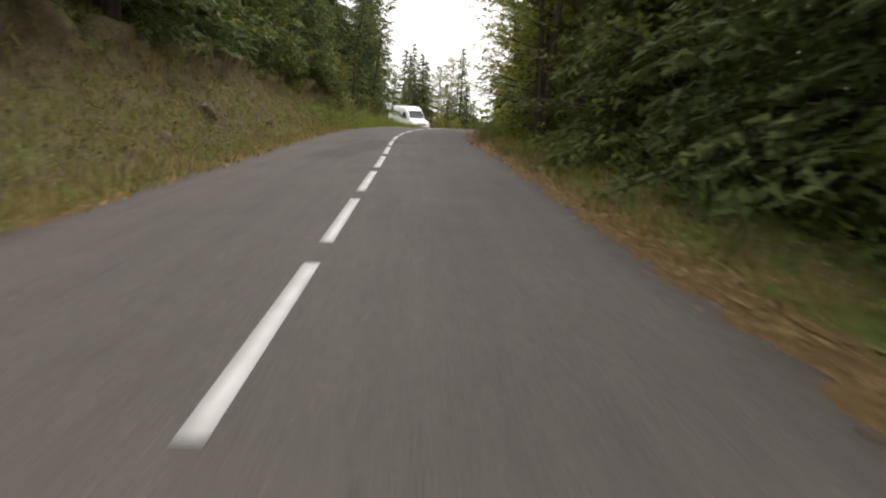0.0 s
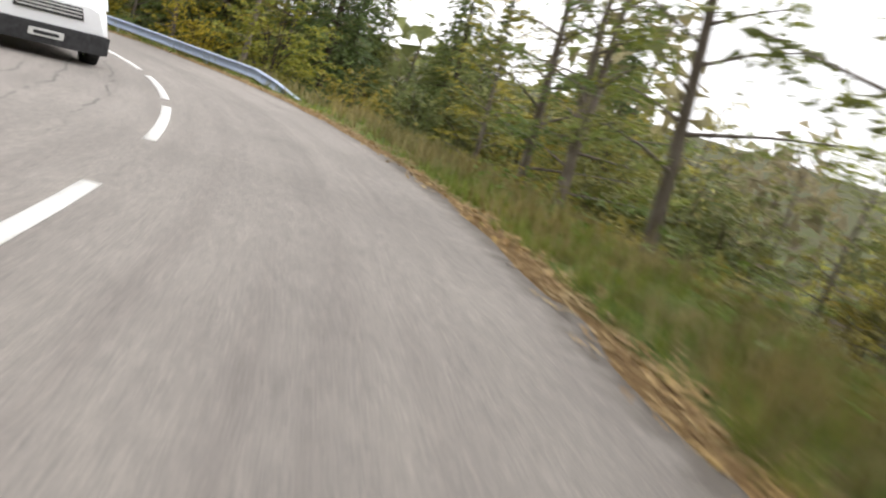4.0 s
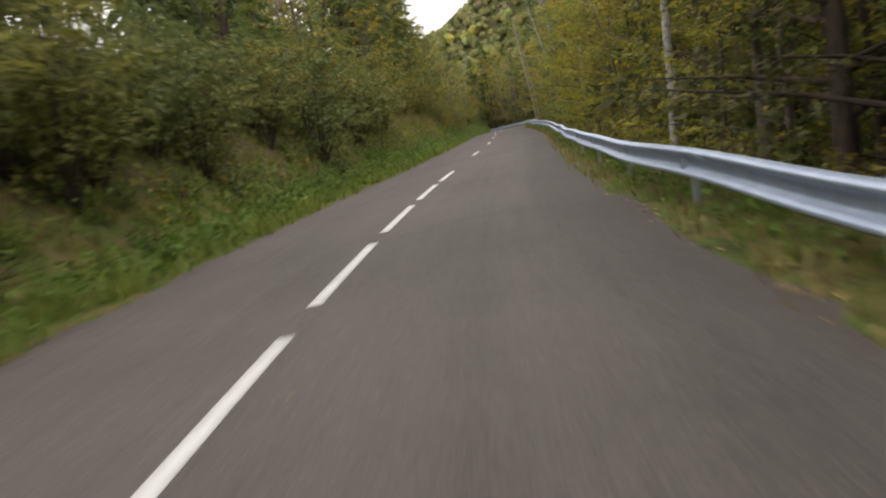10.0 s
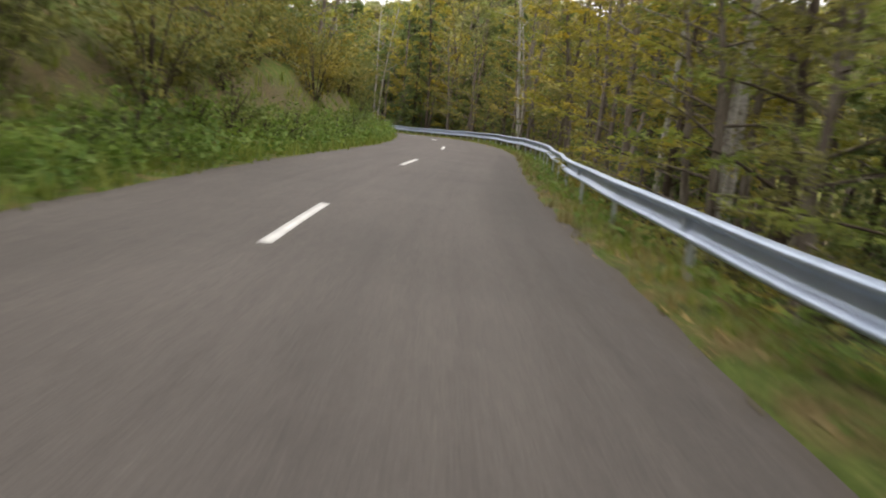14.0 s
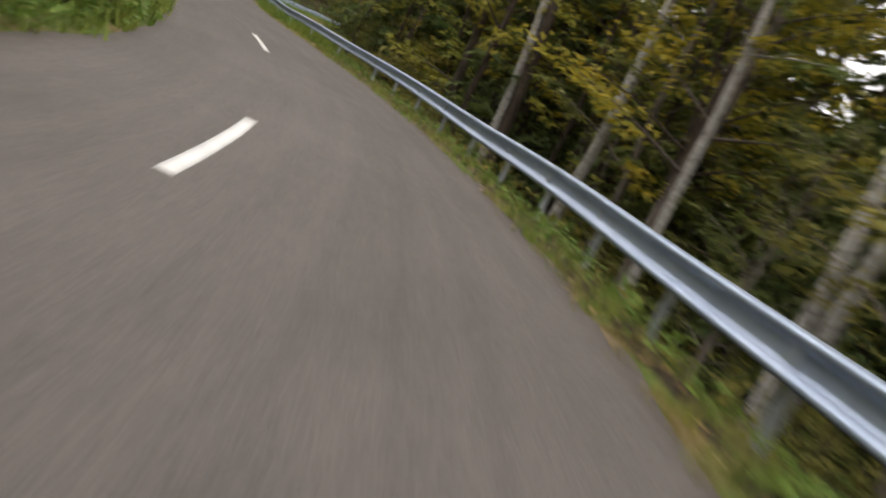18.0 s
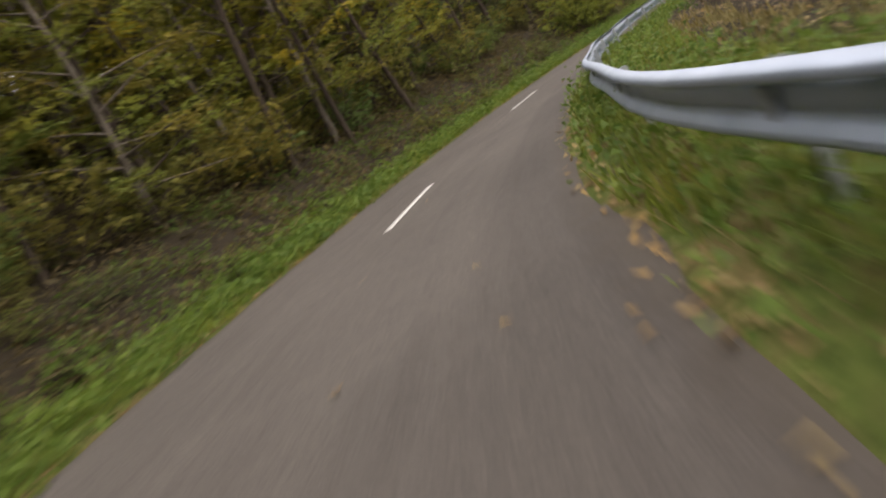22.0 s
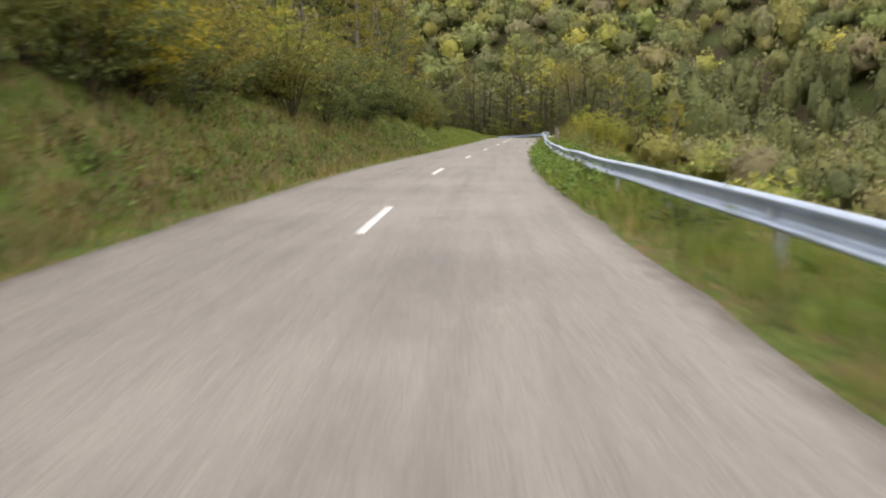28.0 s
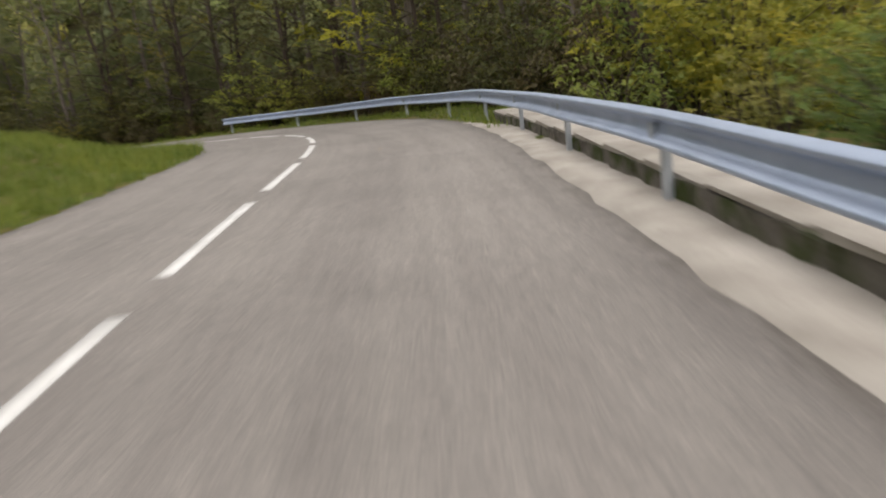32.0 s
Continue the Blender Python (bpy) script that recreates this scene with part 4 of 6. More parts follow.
LABELS = {"oak_tree": ("dense dark olive tree in the shady wood", "tree"), "blackthorn_bush": ("dense dark brown-green bush at the forest's edge", "bush"), "beech_tree": ("leafy olive and yellow tree in the roadside wood", "tree"), "ash_tree": ("spreading autumn tree above the open verge", "tree"),
          "broadleaf_tree": ("leafy deciduous tree turning yellow in autumn", "tree"), "slender_tree": ("slender grey-barked forest tree with thin high crown", "tree"),
          "spruce_tree": ("dark green spruce with drooping branches", "tree"), "larch_tree": ("yellow-green larch with soft drooping branches", "tree"),
          "pine_tree": ("bare-stemmed pine with a dark high crown", "tree"), "bush": ("dense olive-green autumn bush on the bank", "bush"),
          "hazel_bush": ("tall yellowing hazel bush above the bank", "bush"), "bramble_bush": ("tangled dark green bramble bush under the trees", "bush"),
          "elder_bush": ("tall bright yellow-green bush above the grassy verge", "bush"), "hedge_bush": ("dense grey-green bush leafy down to the bank", "bush"), "shaded_tree": ("dark-stemmed slender tree in shady undergrowth", "tree"), "edge_tree": ("small-leaved young tree beside the guardrail", "tree"),
          "thicket_bush": ("low dark thicket on the shady forest slope", "bush"), "linden_tree": ("yellow-green tree with layered boughs beside the road", "tree"), "alder_tree": ("green small-leaved tree beside the guardrail", "tree"), "golden_tree": ("bright yellow autumn tree among the woods", "tree"), "walnut_tree": ("broad dark green tree hanging over the guardrail", "tree"), "shrub": ("low bright green leafy shrub at the road's edge", "shrub"), "nettle_clump": ("clump of upright green nettles in the grass", "weed")}
# simpler kinds for the trees that stand behind the first rows: a middle depth and a far one
def backing(leaves, leaf, tall, far_leaf, limbs, bush_leaves, bush_leaf, needles):
    n = leaves
    deep = [broadleaf(71, 11, .08, 2.9, n, leaf, .14, limbs, BARK, LEAF_O), broadleaf(72, 12.5, .10, 3.0, n, leaf, .16, limbs, BARK, LEAF_Y),
            broadleaf(73, 10, .08, 2.8, n, leaf, .13, limbs, BARK_D, LEAF_G)]
    high = [broadleaf(74, 15, .26, 2.6, n, leaf, .15, limbs, BARK, LEAF_O), broadleaf(75, 14, .22, 2.5, n, leaf, .13, limbs, BARK, LEAF_Y)]
    dark = [spruce(38, 14, .06, 2.9, tall, None, far_leaf, .5, 6, needles), spruce(39, 12, .05, 2.7, tall - 1, None, far_leaf, .5, 6, needles)]
    low_ = [bush(76, 2.8, 1.6, bush_leaves, bush_leaf, LEAF_O), bush(77, 2.3, 1.5, bush_leaves, bush_leaf, LEAF_G)]
    return {nm: kinds(nm, cr, what) for nm, cr, what in (
        ("broadleaf_tree", "crown", deep), ("beech_tree", "crown", deep), ("ash_tree", "crown", deep), ("slender_tree", "crown", high), ("spruce_tree", "crown", dark),
        ("bush", "foliage", low_), ("hazel_bush", "foliage", low_))}


MIDDLE, DEEP = backing(2100, .21, 24, .30, 16, 800, .16, 5), backing(1000, .34, 20, .50, 12, 480, .22, 4)
COUNT = {}
PLACED = []


def height_at(s, o):
    e = abs(o) - float(right_w(s) if o > 0 else left_w(s))
    if e < 8.4:
        return float(line(s, o)[2] + verge_height(s, e, 1 if o > 0 else -1))
    p = line(s, o)
    return float(terrain(p[:1], p[1:2])[0][0])


def clear(p, gap):
    d = np.hypot(RX - p[0], RY - p[1])
    return d.min() > gap


def plant(kind, s, o, scale=1.0, sink=.1):
    e = abs(o) - float(right_w(s) if o > 0 else left_w(s))
    if e > 4.8 and not (58 < s < 100 and o > 0 and e < 17):
        kind = (MIDDLE if e < 9.5 or (58 < s < 135 and o > 0 and e < 17) else DEEP).get(kind[0][0], kind)
    name, crown, a, b = kind[rng.integers(len(kind))]
    if COUNT.get(name, 0) >= 300:
        return
    p = line(s, o)
    if not clear(p, abs(o) - .4):
        return
    COUNT[name] = COUNT.get(name, 0) + 1
    root = tagged(new(name, a), *LABELS[name], "roadside " + LABELS[name][1] + "s")
    root.matrix_world = Matrix.LocRotScale((p[0], p[1], height_at(s, o) - sink), Euler((rng.normal() * .04, rng.normal() * .04, rng.uniform(0, 6.28))),
                                           Vector((1, 1, rng.uniform(.88, 1.12))) * scale)
    part(crown, b, root)


def belt(kind, s0, s1, side, e0, e1, spacing, lo=.8, hi=1.2):
    """Plants scattered along one side, e metres beyond the asphalt."""
    n = int((s1 - s0) / spacing)
    for i in range(n):
        s = s0 + (i + rng.uniform(.1, .9)) * spacing
        e = rng.uniform(e0, e1)
        o = (right_w(s) + e) if side > 0 else -(left_w(s) + e)
        plant(kind, s, float(o), rng.uniform(lo, hi))


L, R = -1, 1
# first bank and forest
belt(PINE, -15, 46, L, 4.0, 7, 5.0)
belt(SPRUCE, -16, 66, L, 3.5, 4.7, 3.2, .7, 1.1)
belt(GREEN, -10, 66, L, 3.6, 4.7, 4.0, .6, .95)
belt(EDGE, 20, 66, L, 3.8, 5.2, 7, .6, .9)
belt(GREEN, 30, 70, L, 3.8, 6.0, 3.0, .6, .85)
belt(HAZEL, 40, 66, L, 3.6, 7, 3.6, .6, .9)
belt(SPRUCE, -15, 66, L, 4.6, 10, 3.0, .8, 1.1)
belt(BROAD, -15, 56, L, 5, 12, 4.5, .6, .9)
belt(BRAMBLE, -8, 60, L, 3.8, 6, 3.0, .4, .8)
belt(HEDGE, 24, 66, L, 3.0, 5, 2.0, .5, .8)
belt(THICKET, 39, 60, L, 1.8, 3.2, 2.2, .5, .9)
belt(SPRUCE, -25, 60, R, 3.4, 5.4, 4.6, .8, 1.1)
belt(LARCHES, 25, 60, R, 2.8, 4.6, 3.4, .7, 1.0)
belt(OAK, -20, 21, R, 3.6, 5.4, 2.2, .8, 1.05)
belt(SPRUCE, -14, 20, R, 2.8, 4.6, 3.0, .8, 1.1)
belt(SHADED, 24, 56, R, 2.3, 4.4, 4.4, .9, 1.2)
belt(EDGE, 26, 58, R, 2.8, 4.2, 6, .7, 1.0)
belt(SLIM, -25, 60, R, 3.2, 12, 4.0)
belt(SPRUCE, -25, 75, R, 7, 16, 4)
belt(BROAD, 25, 58, R, 2.8, 6, 4.2, .6, .9)
belt(BROAD, 54, 70, R, 2.6, 5.2, 2.4, .8, 1.15)
belt(GREEN, 56, 70, R, 2.6, 6, 2.2, .8, 1.2)
belt(SPRUCE, 56, 70, R, 5, 10, 2.6, .8, 1.1)
belt(BRAMBLE, -20, 60, R, 1.7, 3.5, 3.6, .4, .7)
belt(BRAMBLE, 60, 84, R, 4.5, 8, 2.2, .4, .7)
belt(GREEN, 72, 88, R, 9, 15, 1.6, .42, .58)
belt(SPRUCE, 74, 90, R, 9, 16, 4.0, .40, .56)
belt(HEDGE, 74, 90, R, 6.5, 13, 1.0, .9, 1.3)
belt(GREEN, 88, 101, R, 4.4, 9, 1.5, .7, 1.0)
belt(SPRUCE, 88, 100, R, 6, 12, 1.8, .7, .95)
belt(GREEN, 86, 92, R, 8.5, 16, 2.0, .6, .8)
belt(BROAD, 89, 93, R, 8, 16, 1.3, .7, .9)
belt(LINDEN, 86, 92, R, 9, 14, 3.0, .55, .7)
belt(SPRUCE, 84, 92, R, 8, 15, 2.0, .5, .7)
belt(EDGE, 70, 84, R, 7.5, 11, 3.0, .45, .65)
belt(GREEN, 72, 79, R, 3.2, 4.6, 2.0, .75, .95)
belt(EDGE, 74, 80, R, 3.4, 4.7, 2.6, .6, .8)
for s_ in (27, 36):
    plant(LARCHES, s_, float(right_w(s_)) + 2.6, .75)
for s_, e_, big in ((26, 2.3, .95), (31, 2.3, .95), (36, 2.4, 1.0), (42, 2.6, 1.0), (56.5, 3.6, 1.0), (60.5, 3.6, 1.1), (64.5, 3.8, 1.1), (68.5, 4.2, .95)):
    plant(LINDEN, s_, float(right_w(s_)) + e_, big)
for s_, e_ in ((51, 3.1), (54.5, 3.4), (57.5, 3.2)):
    plant(PINE, s_, -float(left_w(s_)) - e_, .62)
# round the hairpin, outside
belt(GREEN, 87, 104, R, 2.9, 4.7, 2.2, .6, .95)
belt(SPRUCE, 100, 126, R, 2.9, 4.7, 1.9, .7, 1.05)
belt(SPRUCE, 102, 130, R, 4.0, 5.6, 2.4, .7, 1.1)
belt(SPRUCE, 100, 135, R, 5, 12, 2.4, .9, 1.2)
belt(SPRUCE, 84, 104, R, 5, 11, 2.2, .6, .95)
belt(SPRUCE, 98, 114, R, 7, 13, 3.2, .8, 1.15)
belt(EDGE, 88, 102, R, 5.0, 10, 2.2, .9, 1.25)
belt(SPRUCE, 104, 122, R, 2.7, 4.0, 2.0, .6, .85)
belt(HAZEL, 82, 102, R, 2.2, 4.2, 3.0, .6, 1)
belt(BUSH, 62, 106, L, 4, 8, 6, .6, 1)
belt(BROAD, 66, 106, L, 8, 12, 8, .7, 1)
# long traverse
belt(HEDGE, 104, 140, L, 3.6, 5.4, 1.3, .8, 1.2)
belt(HEDGE, 138, 176, L, 2.0, 3.8, 1.25, .8, 1.2)
belt(HEDGE, 176, 208, L, 3.4, 5.2, 1.3, .8, 1.2)
belt(BEECH, 104, 206, L, 4.6, 9, 3.6, .6, .95)
belt(SPRUCE, 108, 205, L, 8, 16, 8)
belt(EDGE, 148, 200, R, 2.8, 4.6, 1.9, .7, 1.1)
belt(OAK, 114, 148, R, 2.8, 4.6, 1.5, .8, 1.1)
belt(EDGE, 200, 246, R, 3.2, 5.5, 4.2, .7, 1.1)
belt(LINDEN, 152, 236, R, 2.8, 4.7, 6, .7, 1.1)
belt(OAK, 114, 150, R, 4.6, 9, 2.6, .9, 1.3)
belt(BEECH, 146, 190, R, 4.5, 8, 2.2, .8, 1.2)
belt(SPRUCE, 118, 165, R, 5, 9, 3.4, .9, 1.2)
belt(BEECH, 190, 320, R, 7, 15, 3.4, .8, 1.2)
belt(SLIM, 180, 320, R, 6, 14, 3.6, 1.1, 1.4)
belt(SLIM, 196, 318, R, 3.2, 5.4, 4.6, 1.0, 1.3)
belt(SLIM, 112, 320, R, 2.9, 6, 4.2)
belt(SLIM, 112, 320, R, 6, 16, 4.4)
belt(GREEN, 236, 314, R, 3.2, 7, 3.0, .5, .9)
belt(SPRUCE, 232, 300, R, 5, 12, 5, .6, .9)
belt(SPRUCE, 286, 332, R, 3.6, 9, 3, .9, 1.2)
belt(BRAMBLE, 112, 236, R, 1.7, 3.2, 3.6, .5, .9)
belt(BRAMBLE, 236, 320, R, 2.0, 4.0, 2.4, .6, 1.0)
belt(HAZEL, 146, 190, R, 3.5, 7, 4.2, .7, 1.1)
belt(BUSH, 190, 320, R, 4.5, 9, 3.0, .6, 1.0)
belt(SHRUB, 112, 210, L, .7, 2.2, 1.5, .5, .9)
belt(SHRUB, 205, 322, L, .6, 1.6, .95, .6, 1.0)
belt(HEDGE, 205, 322, L, 1.9, 4, 1.9, .6, 1.0)
belt(SPRUCE, 288, 322, R, 8, 20, 2.2, 1.2, 1.6)
belt(BEECH, 205, 325, L, 4.2, 8, 3.6, .7, 1.1)
belt(SLIM, 200, 325, L, 7, 14, 4, .8, 1.1)
belt(SPRUCE, 188, 226, L, 4.9, 9, 4, 1.0, 1.4)
belt(SPRUCE, 285, 330, L, 5, 14, 5)
# wooded right-hand bend
belt(SHADED, 318, 430, L, 3.6, 7.5, 2.6, .8, 1.1)
belt(HAZEL, 322, 408, L, 4.6, 7.5, 2.2, .8, 1.3)
belt(EDGE, 322, 404, L, 5, 9, 1.5, .8, 1.1)
belt(LINDEN, 322, 404, L, 5.5, 9, 2.6, .8, 1.1)
belt(SPRUCE, 316, 345, L, 4.5, 9, 2.4, .9, 1.2)
belt(BEECH, 320, 414, L, 7.0, 12, 1.3, 1.0, 1.4)
belt(BROAD, 320, 414, L, 11, 20, 1.6, 1.3, 1.8)
belt(LINDEN, 322, 404, L, 8, 15, 1.7, 1.2, 1.7)
belt(ASH, 396, 426, L, 7.0, 15, 2.0, .8, 1.1)
belt(GOLDEN, 326, 400, L, 9, 16, 7, 1.0, 1.4)
belt(SLIM, 320, 404, L, 8, 16, 2.6, 1.1, 1.5)
belt(HAZEL, 320, 412, L, 6.5, 10, 3, .6, 1)
belt(THICKET, 318, 432, L, 1.9, 4.2, 2.6, .4, .8)
belt(THICKET, 318, 432, L, 4.2, 7, 2.8, .5, 1.0)
belt(NETTLE, 318, 410, L, 1.0, 4, 2.2, .5, 1)
belt(BUSH, 318, 430, L, 5.5, 9, 2.0, .7, 1.1)
belt(BRAMBLE, 320, 430, L, 8, 14, 2.6, 1.4, 2.2)
belt(NETTLE, 326, 410, R, .9, 1.5, 2.6, .3, .5)
belt(NETTLE, 326, 358, R, 3.6, 5.5, 2.0, .6, 1.0)
belt(BEECH, 312, 342, R, 4.9, 12, 1.6, .8, 1.2)
belt(HEDGE, 318, 340, R, 4.4, 6.5, 1.4, .7, 1.0)
belt(SPRUCE, 320, 345, R, 6, 13, 2.2, .9, 1.2)
belt(SHADED, 303, 330, R, 3.4, 6.5, 2.0, .8, 1.1)
belt(BROAD, 314, 338, R, 6, 9.4, 3, 1.2, 1.5)
belt(BRAMBLE, 330, 405, R, 6, 12, 3.5, .7, 1.2)
belt(SLIM, 330, 402, R, 7, 15, 3.4)
belt(ASH, 396, 420, R, 4.9, 9, 5, .8, 1.0)
# open stretch above the valley
belt(ELDER, 410, 500, L, 2.0, 4.2, 1.25, .9, 1.3)
belt(HEDGE, 424, 500, L, 3.4, 5.6, 3.0, .8, 1.15)
belt(BUSH, 420, 500, L, 2.6, 4.6, 3.0, .7, 1.0)
belt(HEDGE, 500, 536, L, 3.0, 5, 2.0, .8, 1.2)
belt(HAZEL, 498, 540, L, 3.4, 6, 2.4, .8, 1.2)
belt(HEDGE, 534, 546, L, 3.6, 6, 1.3, .9, 1.3)
belt(HEDGE, 546, 562, L, 2.7, 4.7, .9, .6, .95)
belt(HEDGE, 560, 572, L, 3.6, 6, 1.2, .7, 1.0)
belt(BROAD, 544, 572, L, 4.9, 9, 1.8, .6, .9)
belt(THICKET, 540, 572, L, 3.6, 6, 1.6, .6, 1.0)
belt(ELDER, 424, 536, L, 5, 8, 2.8, .8, 1.2)
belt(ASH, 412, 436, L, 5, 10, 4.0, .6, .9)
belt(ASH, 436, 540, L, 7, 13, 5.5, .45, .7)
belt(NETTLE, 425, 525, L, .8, 2.2, 2.6, .5, .8)
belt(BUSH, 448, 600, R, 5.5, 12, 2.6, .4, .65)
belt(NETTLE, 500, 535, R, .7, 1.5, 1.1, .5, .9)
belt(HAZEL, 450, 590, R, 12, 24, 3.4, .8, 1.3)
for s_, e_ in ((432, 5.0), (436, 4.4), (440.5, 4.6), (445, 4.8), (438, 7.2)):
    plant(WALNUT, s_, float(right_w(s_)) + e_, 1.05)
plant(GOLDEN, 616.5, 9.6, 1.5)
# woods round the last bend
belt(SPRUCE, 574, 640, L, 11, 18, 1.8, 1.0, 1.4)
belt(ASH, 544, 574, L, 11, 20, 1.5, .9, 1.4)
belt(OAK, 570, 640, L, 10.5, 18, 1.2, .9, 1.3)
belt(BUSH, 540, 574, L, 9.5, 12, 1.6, .6, 1.1)
belt(THORN, 584, 640, L, 9.4, 12.5, 1.0, .8, 1.3)
belt(BUSH, 566, 592, L, 7.5, 11, .9, .8, 1.2)
belt(HAZEL, 572, 600, L, 9, 12, 1.6, .8, 1.2)
belt(BRAMBLE, 538, 598, R, 1.9, 4.5, 2.0, .6, 1.0)
belt(ELDER, 586, 606, R, 4.2, 9, 1.0, .8, 1.2)
belt(BROAD, 590, 606, R, 8, 16, 1.6, .5, .8)
belt(OAK, 604, 660, R, 3.2, 8, 1.1, .8, 1.2)
belt(OAK, 604, 660, R, 8, 18, 1.2, .9, 1.3)
belt(SPRUCE, 606, 660, R, 5, 16, 1.8, .9, 1.3)
belt(SLIM, 606, 640, R, 3.6, 9, 9)
belt(THORN, 602, 660, R, 2.8, 5.5, .9, .8, 1.3)
belt(ELDER, 606, 640, R, 3.2, 5, 5, .8, 1.1)
belt(THORN, 622, 660, R, 1.6, 3.6, 1.0, .4, .7)
belt(BRAMBLE, 600, 640, R, 2, 4, 3.0, .5, .8)
belt(BUSH, 630, 660, R, 2, 4.2, 1.8, .8, 1.2)
# dark spruces close behind the hairpin's rail
for s_, e_ in ((88.5, 4.4), (90.5, 3.9), (92.5, 4.6)):
    plant(SPRUCE, s_, float(right_w(s_)) + e_, .62)
# the lone spruce that closes the view up the first straight
lone = tagged(new("spruce_tree", SPRUCE[1][2]), "single dark spruce beyond the hairpin bend", "tree", "roadside trees")
lone.matrix_world = Matrix.LocRotScale((1.1, 98.0, float(terrain(np.array([1.1]), np.array([98.0]))[0][0]) - .1), Euler((0, 0, 1.0)), (1.05, 1.05, 1.1))
part("crown", SPRUCE[1][3], lone)


HAIRPIN = line(82, 14)


def ivy_tree(seed, height):
    """A leaning forest trunk wrapped in ivy, with a thin crown."""
    r = np.random.default_rng(seed)
    zs = np.linspace(0, height, 8)
    spine = np.stack([.32 * zs + .25 * np.sin(zs * .5), .1 * np.sin(zs * .7), zs - .5 * (zs == 0)], -1)
    wood = [tube(spine, .17 - .013 * zs, 7)]
    for b in range(5):
        k = spine[3 + b % 4]
        az = r.uniform(0, 6.28)
        out = np.array([math.cos(az), math.sin(az), .5]) * r.uniform(1.2, 2.2)
        wood.append(tube([k, k + out * .5, k + out], [.06, .035, .01], 4))
    u = r.uniform(0, height * .75, 1100)
    on = np.stack([np.interp(u, zs, spine[:, j]) for j in range(3)], -1) + r.normal(size=(1100, 3)) * (.17, .17, .1)
    tip = spine[-1] + r.normal(size=(700, 3)) * (1.1, 1.1, .9)
    return (mesh_of("trunk", *joined(wood), BARK_D, True), mesh_of("ivy", *cards(on, .13, r, .4), LEAF_G), mesh_of("crown", *cards(tip, .2, r, .35), LEAF_O))


for seed, s_, e_, turn in ((91, 599, 4.0, 2.3), (92, 601.5, 5.0, 2.9), (93, 605, 5.4, .6)):
    trunk_, ivy_, crown_ = ivy_tree(seed, 8.5)
    o_ = float(right_w(s_)) + e_
    p_ = line(s_, o_)
    root_ = tagged(new("ivy_tree", trunk_), "leaning dark trunk wrapped in green ivy", "tree", "ivy-clad trees")
    root_.matrix_world = Matrix.Translation((p_[0], p_[1], height_at(s_, o_) - .1)) @ Matrix.Rotation(heading(s_) + turn, 4, "Z")
    part("ivy", ivy_, root_, label="green ivy round the trunk")
    part("crown", crown_, root_)


def sphere_parts():
    """Corners and triangles of a small round form."""
    bm = bmesh.new()
    bmesh.ops.create_icosphere(bm, subdivisions=2, radius=1)
    bm.verts.index_update()
    v, f = np.array([q.co[:] for q in bm.verts]), np.array([[q.index for q in p.verts] for p in bm.faces])
    bm.free()
    return v, f


